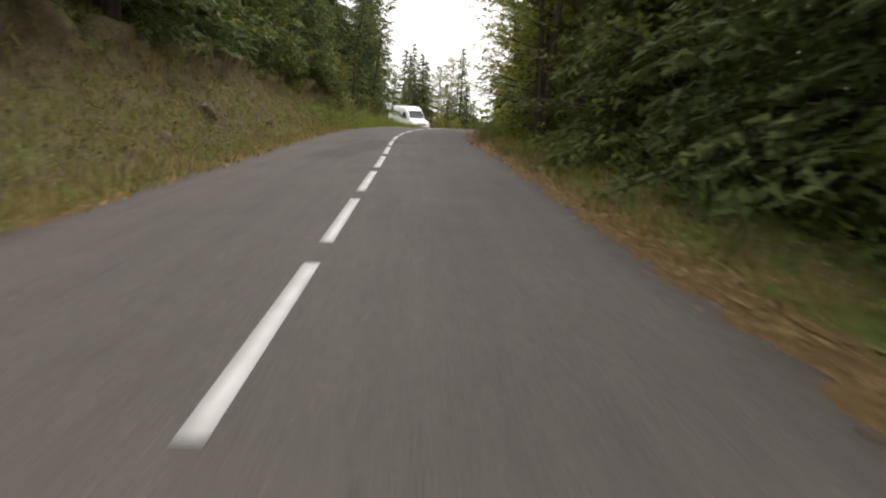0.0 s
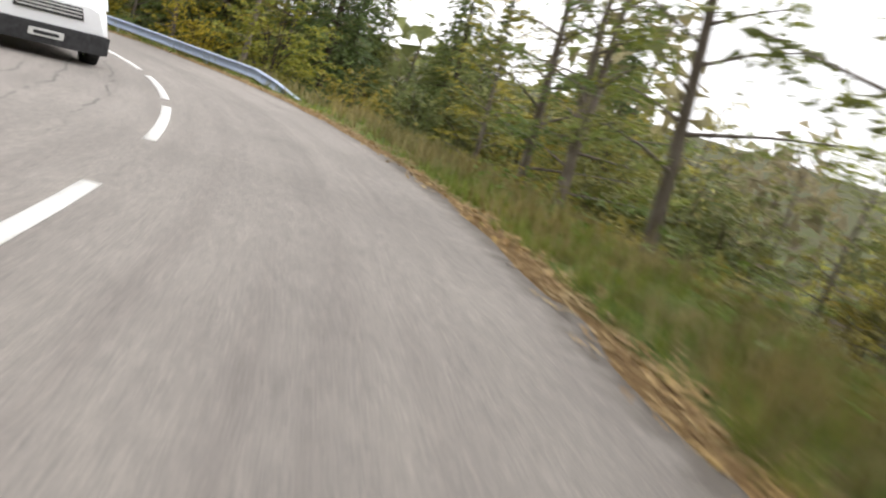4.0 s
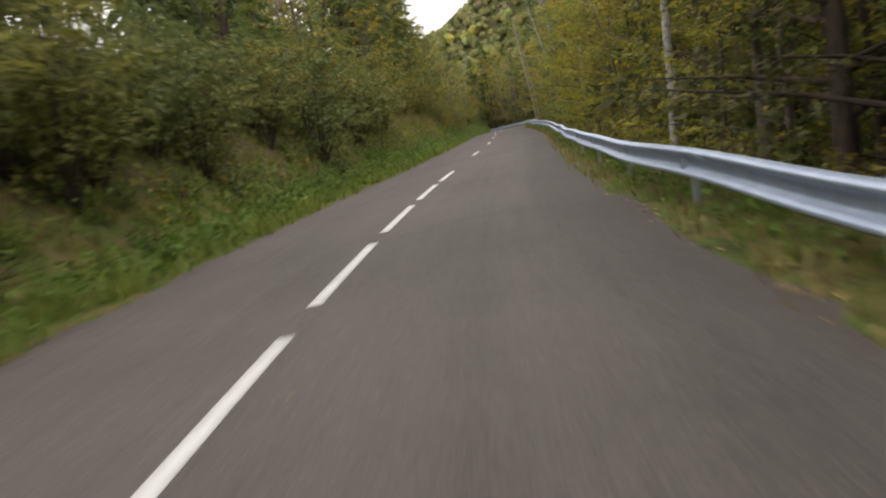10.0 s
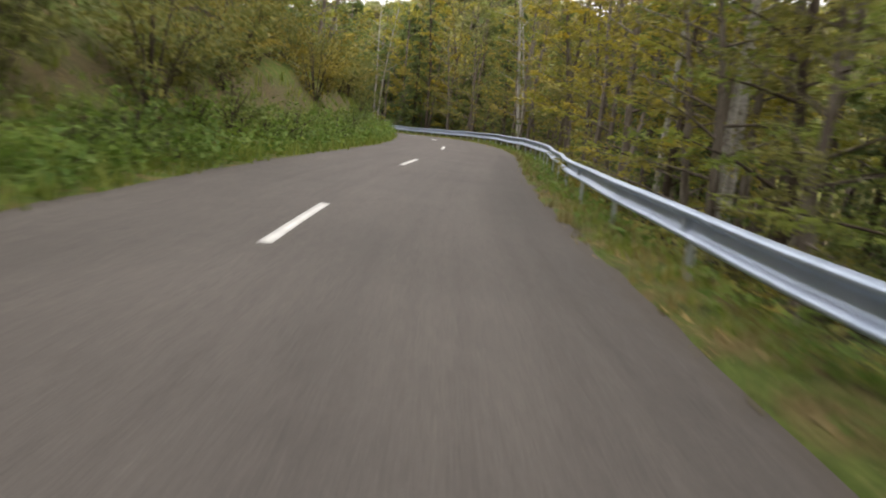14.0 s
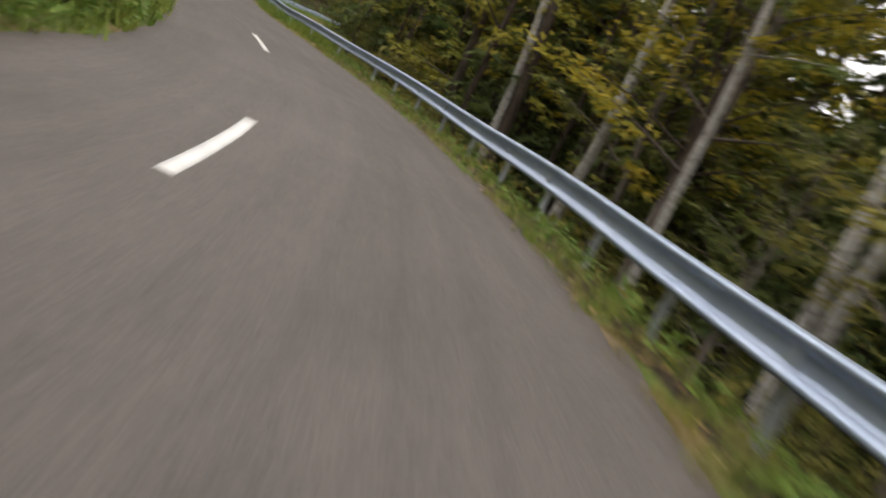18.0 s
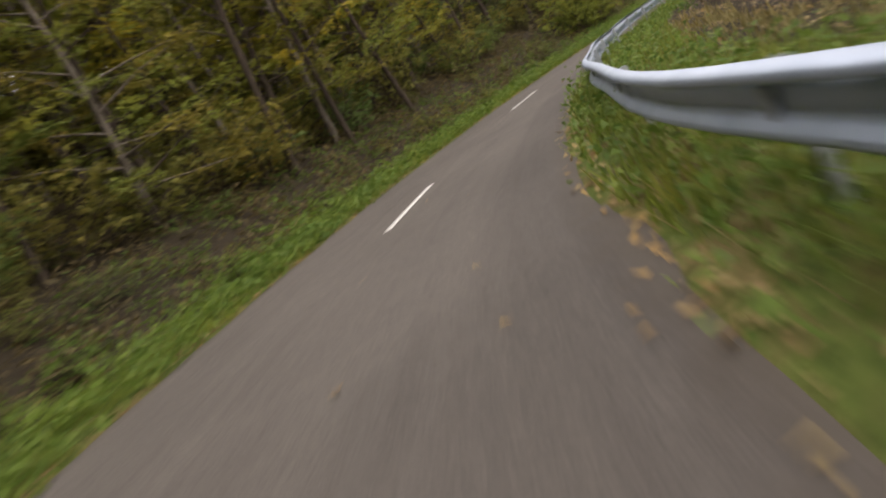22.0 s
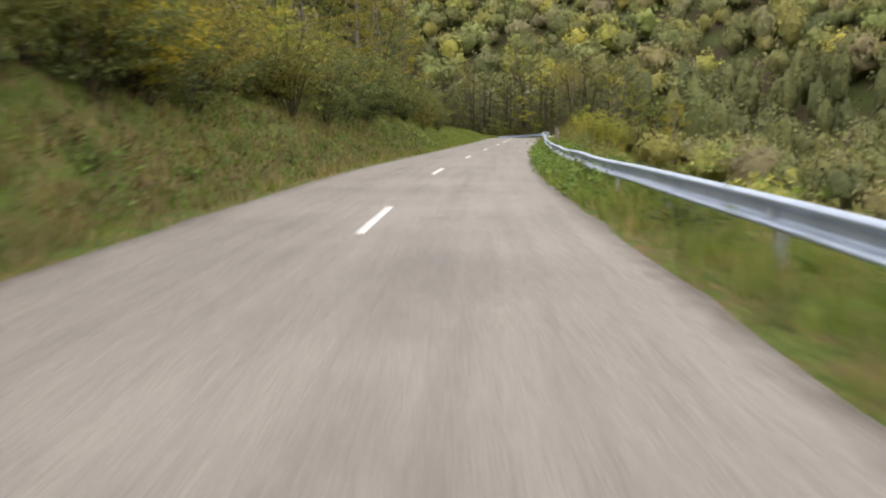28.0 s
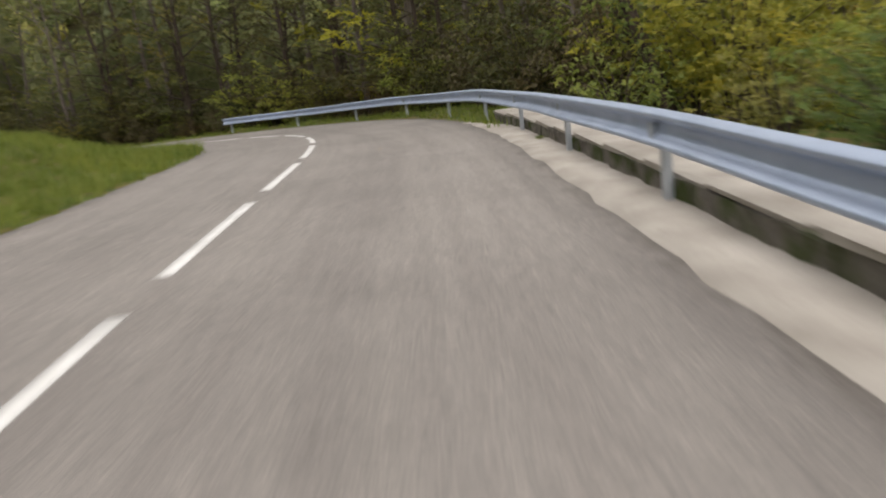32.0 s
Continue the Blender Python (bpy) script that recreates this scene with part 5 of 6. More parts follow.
def wood_stuff():
    """Woods further off: crowns of leaves over the slopes, with their stems."""
    r = np.random.default_rng(5)
    n = 25000
    x, y = r.uniform(-1130, 120, n), r.uniform(-260, 560, n)
    z, near = terrain(x, y)
    q = (x + 640) * -.456 + (y - 60) * .89
    far = (q > -120) & (q < 270) & (x < -200) & (x > -820) & (r.uniform(size=n) < .8)
    ridge = (x < -820) & (y < 240) & (r.uniform(size=n) < .6)
    belt_ = (near > 15) & (near < 46)
    last = np.min(np.hypot(x[:, None] - RX[None, -260::20], y[:, None] - RY[None, -260::20]), 1) < 110
    belt_ = (belt_ | last) & (near > 15)
    k = np.argmin(np.hypot(x[:, None] - RX[None, ::8], y[:, None] - RY[None, ::8]), 1) * 8
    lat = (x - RX[k]) * np.cos(PSI[k]) + (y - RY[k]) * np.sin(PSI[k])
    # the bank beside the open stretch carries few trees, and the woods below it stay low
    thin = (SG[k] > 428) & (SG[k] < 545) & (lat < 0) & (near < 60) & (r.uniform(size=n) < .75)
    keep = (belt_ | ((far | ridge) & (near > 15))) & ~thin
    x, y, z, far, k, lat, ridge, near = x[keep], y[keep], z[keep], (far | ridge)[keep] & ~belt_[keep], k[keep], lat[keep], ridge[keep], near[keep]
    low_ = (SG[k] > 436) & ((SG[k] < 566) | ((SG[k] < 606) & (lat > 0)))
    open_ = (SG[k] > 420) & ~far
    shade_ = (SG[k] > 300) & (SG[k] < 432) & ~far
    out, wood, tree, hull, hull_tree = [], [], [], [], []
    ball, ball_f = sphere_parts()
    for i in range(len(x)):
        h = r.uniform(5, 12) if far[i] else r.uniform(11, 16)
        bend = math.hypot(x[i] - HAIRPIN[0], y[i] - HAIRPIN[1]) < 48
        if bend:
            h *= .6
        if low_[i] and not far[i]:
            h *= .42 if lat[i] < 0 else .30 + .004 * near[i]
        front = near[i] < 34
        m = 40 if ridge[i] else 120 if far[i] else 200 if front and (shade_[i] or open_[i]) else 130 if bend or open_[i] else 100 if front else 60
        rad = h * r.uniform(.36, .60) if far[i] else r.uniform(2.2, 3.2) * (1.3 if shade_[i] else .75 + .008 * min(near[i], 110) if low_[i] else 1)
        size = rad * (.44 if ridge[i] else .25 if far[i] else .2 if m > 150 else .26 if bend else .29 if m > 90 else .42)
        c = r.normal(size=(m, 3))
        c[:, 2] = np.abs(c[:, 2]) * 1.1 - .35
        c = c / np.linalg.norm(c, axis=1)[:, None] * r.uniform(.58, 1.08, m)[:, None]
        # lumps in the crown
        c *= (1 + .22 * np.sin(c[:, :1] * 5 + i) * np.sin(c[:, 1:2] * 5 + 2 * i))
        c = c * (rad, rad, h * .48) + (x[i], y[i], z[i] + h * (.52 if far[i] else .5))
        hue_ = r.uniform()
        # woods round the last bend take dark hues, canopy shade put into their colour
        if open_[i] and SG[k[i]] > 590 and not (lat[i] > 0 and SG[k[i]] < 610):
            hue_ *= .12
        tree.append(np.full(m * 3, hue_))
        if far[i] or open_[i] or (shade_[i] and lat[i] < 0 and near[i] < 30):
            w = ball * 1.9 + (i * .37, i * .71, i * .13)
            v = ball * (1 + .30 * np.sin(w[:, :1] * 1.9) * np.sin(w[:, 1:2] * 2.1) + .22 * np.sin(w[:, 2:] * 3.1 + w[:, :1] * 2.3) + .10 * np.sin(w[:, 1:2] * 6.1))
            v = v * (rad * .66, rad * .66, h * .34) + (x[i], y[i], z[i] + h * (.48 if far[i] else .44))
            hull.append((v, ball_f))
            hull_tree.append(np.full(len(v), hue_))
        out.append(round_cards(c, np.array((x[i], y[i], z[i] + h * .4)), size, r))
        if not far[i]:
            b = np.array((x[i], y[i], z[i] - .3))
            wood.append(tube([b, b + (r.normal() * .2, r.normal() * .2, h * .5), b + (r.normal() * .4, r.normal() * .4, h * .9)], [.13, .09, .03], 4))
    return joined(out), joined(wood), np.concatenate(tree), joined(hull), np.concatenate(hull_tree)


crowns, stems, tree_tone, hulls, hull_tone = wood_stuff()
woods = mesh_of("far_woods", *crowns, FARLEAF)
woods.attributes.new("tree", "FLOAT", "POINT").data.foreach_set("value", tree_tone.astype(np.float32))
tagged(new("far_woods", woods), "distant autumn woodland covering the valley slopes", "woods", kind="stuff")
canopy = mesh_of("far_canopy", *hulls, FARLEAF, True)
canopy.attributes.new("tree", "FLOAT", "POINT").data.foreach_set("value", hull_tone.astype(np.float32))
tagged(new("far_canopy", canopy), "rounded masses of distant autumn tree crowns", "woods", kind="stuff")
tagged(new("far_stems", mesh_of("far_stems", *stems, BARK, True)), "thin grey stems of the woods behind the roadside", "woods", kind="stuff")


# ---- grass, weeds and fallen leaves ----
def blades(n, s0, s1, side, e0, e1, h0, h1, width, seed, bias=1.0):
    r = np.random.default_rng(seed)
    n = int(n * .45)
    s = r.uniform(s0, s1, n)
    e = e0 + (e1 - e0) * r.uniform(0, 1, n) ** bias
    o = np.where(side > 0, right_w(s) + e, -(left_w(s) + e))
    foot = line(s, o)
    foot[:, 2] += verge_height(s, e, side)
    k = 8
    tall = np.repeat(r.uniform(.55, 1.25, n), k)
    foot = np.repeat(foot, k, 0) + r.normal(size=(n * k, 3)) * (.075, .075, 0)
    m = n * k
    az = r.uniform(0, 6.283, m)
    hgt = r.uniform(h0, h1, m) * tall
    lean = r.uniform(.1, .75, m)
    d = np.stack([np.cos(az), np.sin(az), 0 * az], -1)
    a = np.stack([-np.sin(az), np.cos(az), 0 * az], -1) * width * r.uniform(.8, 1.8, m)[:, None]
    tip = foot + d * (lean * hgt)[:, None] + np.array([0, 0, 1.0]) * (hgt * (1 - .25 * lean))[:, None]
    foot = foot - (0, 0, .04)
    return np.stack([foot - a, foot + a, tip], 1).reshape(-1, 3), np.arange(m * 3).reshape(m, 3)


def stuff(name, label, category, material, chunks):
    v, f = joined(chunks)
    tagged(new(name, mesh_of(name, v, f, material)), label, category, kind="stuff")


stuff("grass", "green grass tufts along the road's verges", "grass", BLADE, [
    blades(300, -8, 34, L, .3, 1.6, .06, .16, .011, 1), blades(1100, -8, 40, L, 1.2, 5.0, .07, .22, .011, 19), blades(3800, 38, 74, L, .1, 2.4, .14, .38, .012, 13), blades(900, -10, 40, R, .7, 2.3, .08, .20, .012, 2), blades(3600, 40, 74, R, .3, 2.6, .10, .28, .012, 17),
    blades(1000, 70, 116, R, .35, 1.7, .08, .2, .012, 3), blades(11000, 106, 330, L, .02, 2.8, .16, .42, .016, 4, 1.3),
    blades(3200, 112, 232, R, .25, 1.5, .08, .2, .014, 5), blades(1500, 232, 316, R, .02, .5, .07, .18, .013, 15), blades(900, 316, 332, R, .1, 1.6, .1, .26, .015, 16), blades(4600, 318, 415, L, .05, 2.4, .10, .30, .016, 6),
    blades(4200, 320, 384, R, .2, 2.0, .14, .36, .016, 7), blades(2400, 384, 424, R, .4, 1.7, .12, .32, .016, 14), blades(4800, 415, 560, L, .1, 4.0, .14, .4, .014, 8),
    blades(6800, 444, 575, R, .05, 2.4, .14, .4, .014, 9), blades(900, 418, 446, R, .9, 2.6, .2, .5, .014, 18), blades(8000, 530, 585, L, .05, 7.5, .1, .25, .014, 10), blades(7500, 584, 618, L, .02, 6.5, .14, .36, .014, 11),
    blades(2600, 598, 645, R, .02, 3, .08, .24, .013, 12)])
stuff("dry_grass", "straw-coloured dry grass on the banks", "grass", STRAW, [
    blades(8500, -8, 64, L, .3, 5.0, .08, .26, .011, 21), blades(3000, -8, 42, L, 2.8, 4.6, .15, .42, .010, 74), blades(2600, -8, 38, L, .02, 1.0, .06, .2, .011, 75), blades(2500, 106, 176, L, 1.6, 4.5, .25, .6, .010, 22), blades(3600, 172, 210, L, 1.2, 4.2, .25, .6, .011, 29),
    blades(9500, 415, 535, L, .1, 3.6, .16, .5, .011, 23), blades(3600, 424, 448, R, -.02, 1.5, .07, .20, .012, 28), blades(2400, 336, 384, R, .3, 3.2, .10, .30, .012, 73), blades(3200, 446, 575, R, .1, 2.2, .12, .36, .010, 24),
    blades(2600, 540, 604, L, 4.5, 10, .2, .5, .011, 25), blades(5200, 58, 88, R, .5, 7, .18, .5, .012, 26), blades(2600, -12, 48, R, .3, 2.2, .08, .24, .012, 72), blades(1200, 84, 112, R, .8, 3, .2, .45, .010, 27), blades(3600, 112, 236, R, .02, 1.3, .08, .22, .011, 70), blades(1500, 232, 318, R, -.02, .5, .06, .2, .011, 71)])


def weeds(n, s0, s1, side, e0, e1, h, size, seed):
    r = np.random.default_rng(seed)
    s = r.uniform(s0, s1, n)
    e = r.uniform(e0, e1, n)
    o = np.where(side > 0, right_w(s) + e, -(left_w(s) + e))
    p = line(s, o)
    p[:, 2] += verge_height(s, e, side)
    k = 11
    c = np.repeat(p, k, 0) + np.clip(r.normal(size=(n * k, 3)), -2, 2) * (.13, .13, 0)
    c[:, 2] += np.abs(r.normal(size=n * k)) * h * .6 + .03
    return cards(c, size, r, .5)


stuff("weeds", "leafy green weeds and brambles beside the asphalt", "weeds", LEAF_H, [
    weeds(1900, 106, 215, L, .2, 2.4, .35, .12, 31), weeds(2600, 205, 325, L, .1, 1.8, .5, .13, 32), weeds(3200, 316, 430, L, .05, 1.7, .32, .11, 33), weeds(2000, 318, 430, L, 1.5, 4.6, .26, .11, 43),
    weeds(900, 112, 236, R, .3, 1.8, .16, .10, 34), weeds(380, 236, 320, R, .25, .9, .14, .09, 54), weeds(2000, 322, 388, R, .15, 1.9, .26, .075, 35), weeds(600, 388, 428, R, .9, 2.6, .3, .08, 41), weeds(420, 404, 430, R, .25, 1.0, .5, .11, 42), weeds(1100, 425, 545, L, .3, 4, .35, .11, 36),
    weeds(700, 430, 560, R, .6, 2.6, .4, .11, 37), weeds(240, 503, 531, R, .05, .5, .42, .09, 40), weeds(130, -5, 34, L, .3, 4.5, .2, .09, 38), weeds(500, 34, 66, L, .6, 4.5, .3, .10, 58), weeds(400, -5, 75, R, 1.2, 3, .35, .1, 39)])


stuff("scrub", "low olive and brown scrub covering the rough bank", "scrub", LEAF_O, [
    weeds(900, -8, 40, L, 2.9, 4.8, .22, .08, 61), weeds(500, -8, 38, L, 1.0, 3.2, .12, .07, 68), weeds(900, 36, 66, L, .9, 5.0, .26, .10, 66), weeds(500, 58, 86, R, 2, 7, .35, .12, 62), weeds(900, 110, 210, L, 1.6, 5, .5, .13, 63),
    weeds(700, 112, 320, R, 1.2, 3, .45, .13, 65)])
stuff("undergrowth", "brown tangled undergrowth on the shady slopes", "undergrowth", BRACKEN, [weeds(4600, 316, 432, L, 1.7, 8, .5, .12, 64), weeds(700, -8, 38, L, 1.0, 4.6, .16, .08, 67), weeds(1300, 466, 545, L, .5, 4, .3, .10, 69)])


def fallen(n, s0, s1, side, e0, e1, size, seed, spread=1.0):
    r = np.random.default_rng(seed)
    s = r.uniform(s0, s1, n)
    e = e0 + (e1 - e0) * np.clip(r.normal(.5, .22 * spread, n), 0, 1)
    o = np.where(side > 0, right_w(s) + e, -(left_w(s) + e))
    p = line(s, o)
    p[:, 2] += np.where(e > 0, verge_height(s, e, side), 0) + .018
    return cards(p, size, r, .93)


stuff("fallen_leaves", "brown and yellow fallen leaves along the road's edges", "leaves", DEAD, [
    fallen(3800, -10, 75, R, -.12, .75, .075, 41), fallen(3600, -12, 44, R, .2, 2.2, .07, 51), fallen(3000, -10, 38, L, -.1, .9, .08, 42), fallen(2600, -10, 38, L, .5, 2.0, .075, 55), fallen(2200, 62, 115, R, -.1, .5, .075, 43),
    fallen(2200, 112, 330, R, -.08, .4, .075, 44), fallen(900, 316, 330, R, -.1, .6, .085, 53), fallen(700, 330, 372, R, -.1, .3, .08, 54), fallen(3400, 372, 428, R, -.12, .65, .085, 45), fallen(1500, 318, 412, L, -.06, .3, .08, 46),
    fallen(60, -5, 600, R, -3.0, 0, .06, 47, 2), fallen(700, 415, 520, L, -.05, .4, .08, 48), fallen(40, 365, 420, R, -2.2, 0, .08, 49, 2), fallen(2400, 380, 406, R, -.1, .9, .08, 50), fallen(4600, 360, 408, R, .8, 6, .09, 56, 1.4), fallen(3600, 424, 448, R, -.1, 1.5, .085, 52)])


# ---- concrete edge and low stone wall by the last bend ----
def concrete_edge():
    ss = np.arange(573.0, 601.1, .5)
    e = np.array([-.10, .0, .12, .26, .42])
    w = right_w(ss)[:, None]
    taper = smooth(ss, 573, 577)[:, None] * (1 - smooth(ss, 598, 601))[:, None]
    o = w - .10 + (e[None] + .10) * (.25 + .75 * taper)
    ragged = np.array([noise.noise((s * 1.3, 2, 0)) + .5 * noise.noise((s * 3.1, 5, 0)) for s in ss])[:, None]
    o = o + .10 * ragged * (e[None] < .1)
    s2 = np.repeat(ss[:, None], len(e), 1)
    p = line(s2, o)
    bump_ = np.array([noise.noise((v[0] * 2.3, v[1] * 2.3, 5)) for v in p.reshape(-1, 3)]).reshape(s2.shape)
    p[..., 2] += np.where(e[None] < -.05, .002, .022) + .012 * bump_ * (e[None] > -.05)
    return mesh_of("concrete_edge", p.reshape(-1, 3), grid_faces(len(ss), len(e)), CONC, True)


tagged(new("pavement", concrete_edge()), "pale sandy concrete strip along the road's edge", "pavement", kind="structure")


def block(name, dx, dy, dz, material, seed, rough_=.02):
    """A worn block with its foot at 0, uneven faces and softened edges."""
    r = random.Random(seed)
    bm = bmesh.new()
    bmesh.ops.create_cube(bm, size=1)
    bmesh.ops.bevel(bm, geom=bm.edges[:], offset=.06, segments=1, affect="EDGES")
    for v in bm.verts:
        v.co = Vector((v.co.x * dx + r.uniform(-1, 1) * rough_, v.co.y * dy + r.uniform(-1, 1) * rough_, (v.co.z + .5) * dz + r.uniform(-1, 1) * rough_))
    return bm_mesh(name, bm, material)


wall_c = line(588, float(right_w(588)) + .55)
wall = tagged(new("parapet_wall"), "low mossy stone wall with a pale concrete capping beside the guardrail", "wall")
wall.location = wall_c
back = Matrix.Translation(-wall_c)
STONES = [block("stone", .40, .26, .20, STONE, n, .022) for n in range(5)]
CAPS = [block("capping", 1.52, 1.3, .05, CONC, 20 + n, .008) for n in range(3)]
pick = random.Random(3)
s = 576.0
n = 0
while s < 600:
    for row in range(1):
        p = line(s + .2 * row, float(right_w(s)) + .53 + pick.uniform(-.015, .015), .0 + .15 * row - .02)
        part("stone", STONES[pick.randrange(5)], wall, back @ Matrix.Translation(p) @ Matrix.Rotation(heading(s) + math.pi / 2 + pick.choice((0, math.pi)), 4, "Z"))
    s += .405
s = 576.6
while s < 600:
    p = line(s, float(right_w(s)) + 1.06, .165)
    part("capping", CAPS[pick.randrange(3)], wall, back @ Matrix.Translation(p) @ Matrix.Rotation(heading(s) + math.pi / 2, 4, "Z"), "pale concrete capping")
    s += 1.53

# ---- marker posts and fence stakes ----
k = Mat("weathered_wood", .9, 0, .15)
wd = k.noise(14, 5, .7, (1, 1, .15))
WOOD = k.color(k.ramp(wd, (.25, (.10, .085, .07)), (.75, (.30, .27, .23)))).bump(wd, .7, .01).m
k = Mat("dull_white_plastic", .5, 0, .3)
PLASTIC = k.color(k.ramp(k.noise(8, 4), (.3, (.50, .50, .48)), (.7, (.68, .68, .66)))).m
k = Mat("red_reflector", .3, 0, .5)
REDREF = k.color(k.ramp(k.noise(60, 2), (.3, (.35, .03, .02)), (.7, (.5, .05, .03)))).m


def stake(seed, height, r0):
    r = np.random.default_rng(seed)
    zs = np.linspace(-.4, height, 6)
    pts = np.stack([r.normal(size=6) * .012, r.normal(size=6) * .012, zs], -1)
    v, f = tube(pts, r0 * np.array([1.1, 1.05, 1, .97, .95, .8]), 7)
    return mesh_of("fence_stake", v, f, WOOD, True)


for n, (s, e) in enumerate(((545, 1.5), (551.5, 1.5), (557.5, 1.45), (578, 1.5), (560, 14.5), (563, 13.6), (567, 12.8), (571, 12.2))):
    sd = -1 if e > 5 else 1
    o = float(right_w(s)) + e if sd > 0 else -float(left_w(s)) - e
    ob = tagged(new("fence_stake", stake(n, 1.25 if e < 5 else 1.0, .045)), "weathered wooden stake standing in the grass", "post", "fence stakes")
    p = line(s, o)
    ob.matrix_world = Matrix.Translation((p[0], p[1], height_at(s, o))) @ Euler((rng.normal() * .05, rng.normal() * .05, 0)).to_matrix().to_4x4()

# ---- rocks in the first bank ----
def rock(seed, material):
    r = np.random.default_rng(seed)
    bm = bmesh.new()
    bmesh.ops.create_icosphere(bm, subdivisions=2, radius=1)
    sc = r.uniform(.6, 1.2, 3)
    for v in bm.verts:
        q = noise.noise(v.co * 1.3 + Vector((seed, 0, 0)))
        v.co = Vector((v.co.x * sc[0], v.co.y * sc[1], v.co.z * sc[2] * .7)) * (1 + .45 * q)
    return bm_mesh("rock", bm, material)


k = Mat("bank_stone", .95, 0, .1)
sn = k.noise(5, 5, .7)
BANKSTONE = k.color(k.ramp(sn, (.25, (.08, .066, .046)), (.75, (.25, .21, .155)))).bump(sn, .9, .03).m
ROCKS = [rock(n, BANKSTONE) for n in range(4)]
for n in range(18):
    s, e = rng.uniform(-2, 48), rng.uniform(1.2, 2.8)
    o = -float(left_w(s)) - e
    p = line(s, o)
    ob = tagged(new("rock", ROCKS[n % 4]), "pale brown rock jutting out of the earth bank", "rock", "rocks in the bank")
    sz = rng.uniform(.2, .46)
    ob.matrix_world = Matrix.LocRotScale((p[0], p[1], height_at(s, o) - sz * .42), Euler((rng.uniform(0, 1), rng.uniform(0, 1), rng.uniform(0, 6))), (sz, sz, sz))

# ---- the white van ----
k = Mat("white_van_paint", .3, 0, .5)
VANP = k.color(k.ramp(k.noise(1.5, 4), (.3, (.74, .75, .76)), (.7, (.82, .83, .84)))).m
k = Mat("dark_glass", .06, 0, .6)
VGLASS = k.color(k.ramp(k.noise(2, 2), (.3, (.012, .015, .018)), (.7, (.03, .035, .04)))).m
k = Mat("black_plastic", .6, 0, .3)
BLACKP = k.color(k.ramp(k.noise(12, 4), (.3, (.02, .02, .021)), (.7, (.045, .045, .047)))).m
k = Mat("tyre_rubber", .85, 0, .2)
TYRE = k.color(k.ramp(k.noise(20, 4), (.3, (.012, .012, .012)), (.7, (.035, .034, .033)))).m
k = Mat("headlamp_lens", .08, 0, .6)
LAMP = k.color(k.ramp(k.noise(9, 3), (.3, (.62, .65, .68)), (.7, (.85, .87, .9)))).m


def loft(name, sections, material):
    """A shell through (y, half width at foot, half width at roof, foot, roof) sections, with rounded upper corners."""
    rings = []
    for y, w0, w1, z0, z1 in sections:
        c = min(.22, (z1 - z0) * .35)
        half = [(w0, z0), (w0 + .02, z0 + (z1 - z0) * .35), (w1, z1 - c), (w1 - c * .3, z1 - c * .3), (w1 - c, z1)]
        ring = half + [(-x, z) for x, z in half[::-1]]
        rings.append([(x, y, z) for x, z in ring])
    bm = bmesh.new()
    vs = [[bm.verts.new(c) for c in r] for r in rings]
    k = len(vs[0])
    for a, b in zip(vs, vs[1:]):
        for i in range(k):
            bm.faces.new((a[i], a[(i + 1) % k], b[(i + 1) % k], b[i]))
    bm.faces.new(vs[0])
    bm.faces.new(vs[-1][::-1])
    return bm_mesh(name, bm, material)


def plate(name, corners, material, thick=.02):
    """A thin panel through corners, with thickness."""
    bm = bmesh.new()
    f = bm.faces.new([bm.verts.new(c) for c in corners])
    f.normal_update()
    nrm = f.normal.copy()
    r = bmesh.ops.extrude_face_region(bm, geom=[f])
    for g in r["geom"]:
        if isinstance(g, bmesh.types.BMVert):
            g.co += nrm * thick
    bmesh.ops.bevel(bm, geom=bm.edges[:], offset=thick * .3, segments=1, affect="EDGES")
    return bm_mesh(name, bm, material)


def ring_mesh(name, r0, r1, w, material, seg=20):
    """A wheel ring lying across x."""
    prof = [(-w / 2, r0), (-w / 2, r1 - .02), (-w / 2 + .03, r1), (w / 2 - .03, r1), (w / 2, r1 - .02), (w / 2, r0)]
    a = np.linspace(0, 2 * math.pi, seg, endpoint=False)
    v = np.array([[(x, r * math.cos(t), r * math.sin(t)) for x, r in prof] for t in a]).reshape(-1, 3)
    k = len(prof)
    i = np.arange(seg)[:, None] * k
    j = (np.arange(seg)[:, None] + 1) % seg * k
    b = np.arange(k)[None]
    c = (b + 1) % k
    return mesh_of(name, v, np.stack([i + b, i + c, j + c, j + b], -1).reshape(-1, 4), material, True)


van = tagged(new("van"), "white high-roofed delivery van in the oncoming lane", "van")
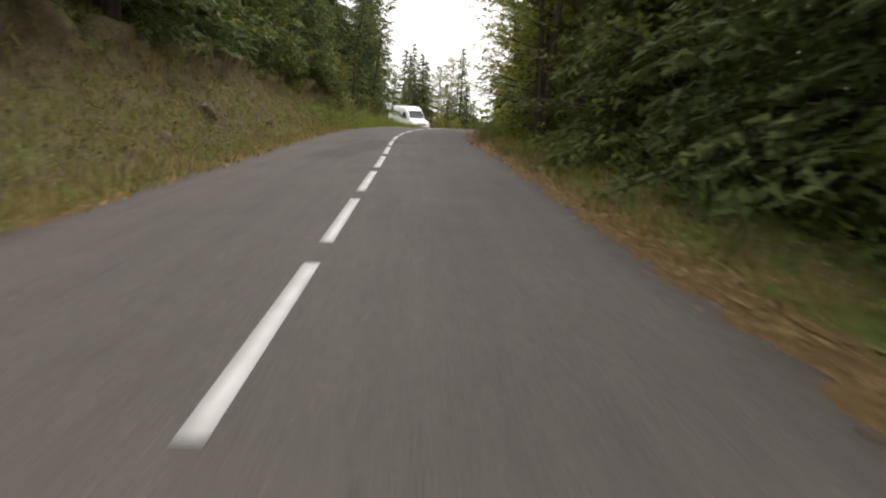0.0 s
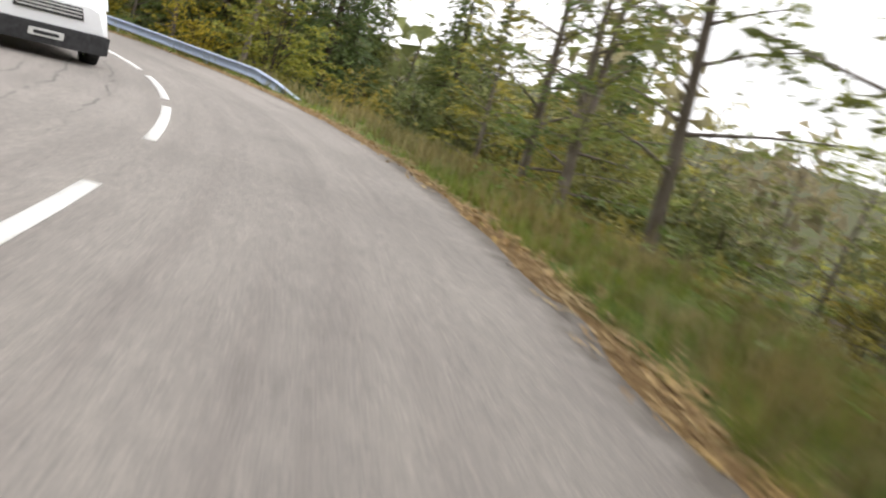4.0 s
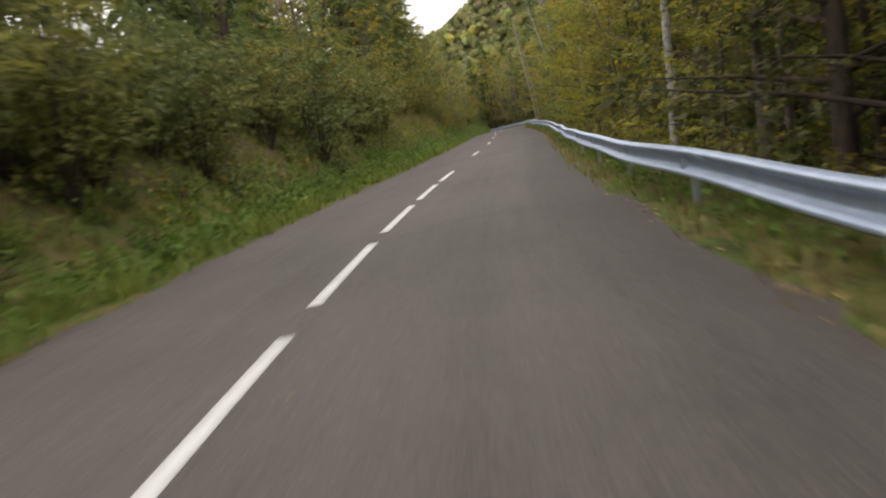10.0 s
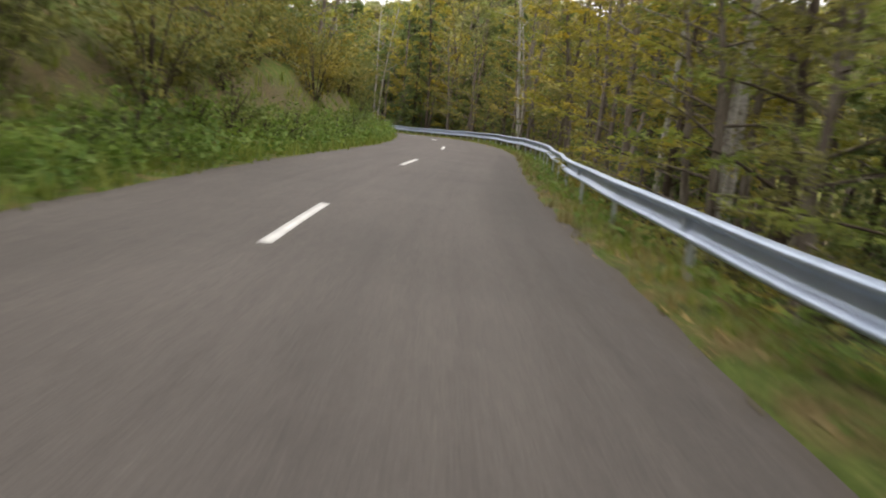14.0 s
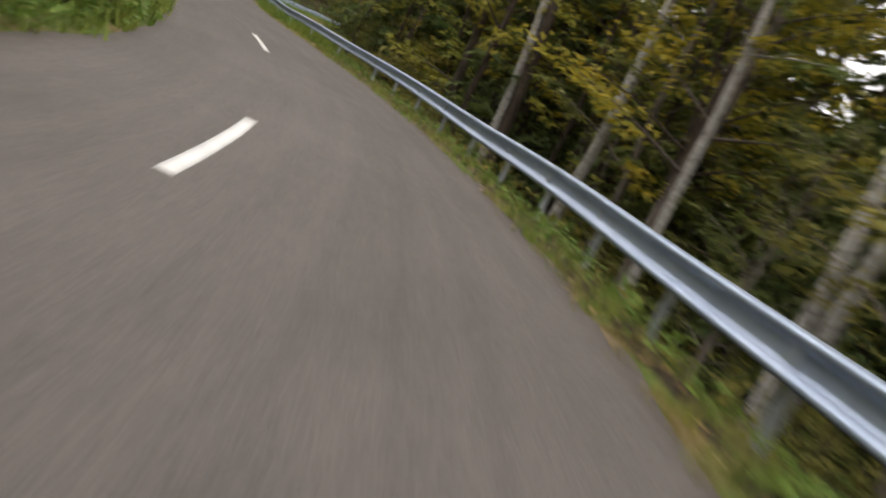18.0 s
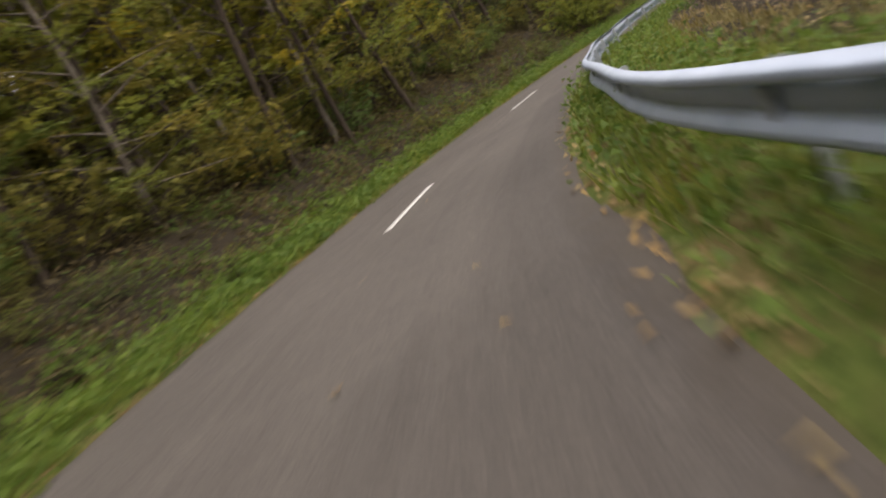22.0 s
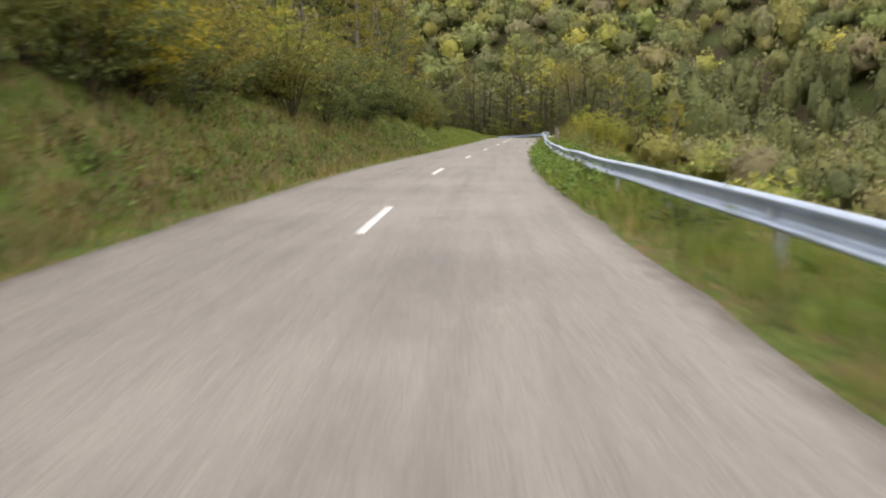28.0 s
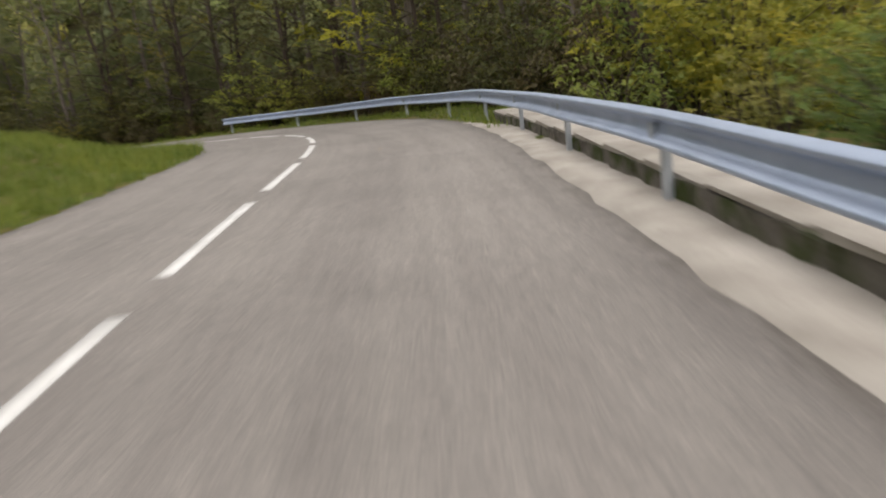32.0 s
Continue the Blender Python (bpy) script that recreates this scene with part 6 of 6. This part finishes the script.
# the van's nose points to -y
part("body", loft("body", [(-2.55, .80, .76, .42, .98), (-2.42, .90, .86, .32, 1.10), (-1.75, .96, .90, .30, 1.30), (-1.62, .97, .86, .30, 1.42),
                           (-1.05, .97, .84, .30, 2.16), (-.55, .97, .86, .30, 2.46), (.4, .97, .88, .30, 2.54), (2.75, .97, .88, .30, 2.54), (2.9, .95, .85, .36, 2.46)], VANP), van, label="white painted body")
part("windscreen", plate("windscreen", [(-.74, -1.635, 1.44), (.74, -1.635, 1.44), (.68, -1.10, 2.09), (-.68, -1.10, 2.09)], VGLASS), van)
for sd in (-1, 1):
    c = [(sd * .985, -1.30, 1.38), (sd * .985, -.42, 1.38), (sd * .93, -.42, 1.92), (sd * .93, -.95, 1.92)]
    part("side_window", plate("side_window", c if sd < 0 else c[::-1], VGLASS, .025), van)
    c = [(sd * .55, -2.47, .98), (sd * .88, -2.36, .98), (sd * .86, -2.20, 1.22), (sd * .58, -2.36, 1.16)]
    part("headlight", plate("headlight", c[::-1] if sd > 0 else c, LAMP, .03), van)
    mir = part("mirror", block("mirror", .16, .10, .26, BLACKP, 70 + sd, .004), van, Matrix.Translation((sd * 1.10, -1.22, 1.42)))
    part("mirror_arm", block("mirror_arm", .12, .05, .05, BLACKP, 75 + sd, .002), van, Matrix.Translation((sd * 1.0, -1.20, 1.46)))
    part("side_moulding", plate("side_moulding", [(sd * .985, -1.2, .62), (sd * .985, 2.6, .62), (sd * .99, 2.6, .72), (sd * .99, -1.2, .72)][::(-1 if sd > 0 else 1)], BLACKP, .02), van)
    for y in (-1.72, 1.75):
        wh = part("wheel", ring_mesh("tyre", .20, .335, .21, TYRE), van, Matrix.Translation((sd * .86, y, .335)), "black rubber tyre")
        part("rim", ring_mesh("rim", .04, .205, .15, PLASTIC), wh)
part("bumper", block("bumper", 1.84, .24, .30, BLACKP, 81, .006), van, Matrix.Translation((0, -2.50, .30)), "dark grey plastic bumper")
part("grille", plate("grille", [(-.5, -2.56, .76), (.5, -2.56, .76), (.46, -2.53, .94), (-.46, -2.53, .94)], BLACKP, .03), van)
for z in (.80, .85, .90):
    part("grille_slat", block("grille_slat", .92, .02, .018, PLASTIC, int(z * 100), .001), van, Matrix.Translation((0, -2.60, z)))
part("number_plate", block("number_plate", .5, .02, .11, PLASTIC, 83, .001), van, Matrix.Translation((0, -2.635, .40)))
part("plate_bar", block("plate_bar", .36, .012, .05, BLACKP, 84, .0005), van, Matrix.Translation((0, -2.65, .43)))
part("wiper", block("wiper", .55, .02, .02, BLACKP, 85, .001), van, Matrix.Translation((.2, -1.66, 1.46)) @ Matrix.Rotation(.12, 4, "Y"))
p = line(80.0, -2.1, .006)
van.matrix_world = Matrix.Translation(p) @ Matrix.Rotation(heading(80.0) + .12, 4, "Z")
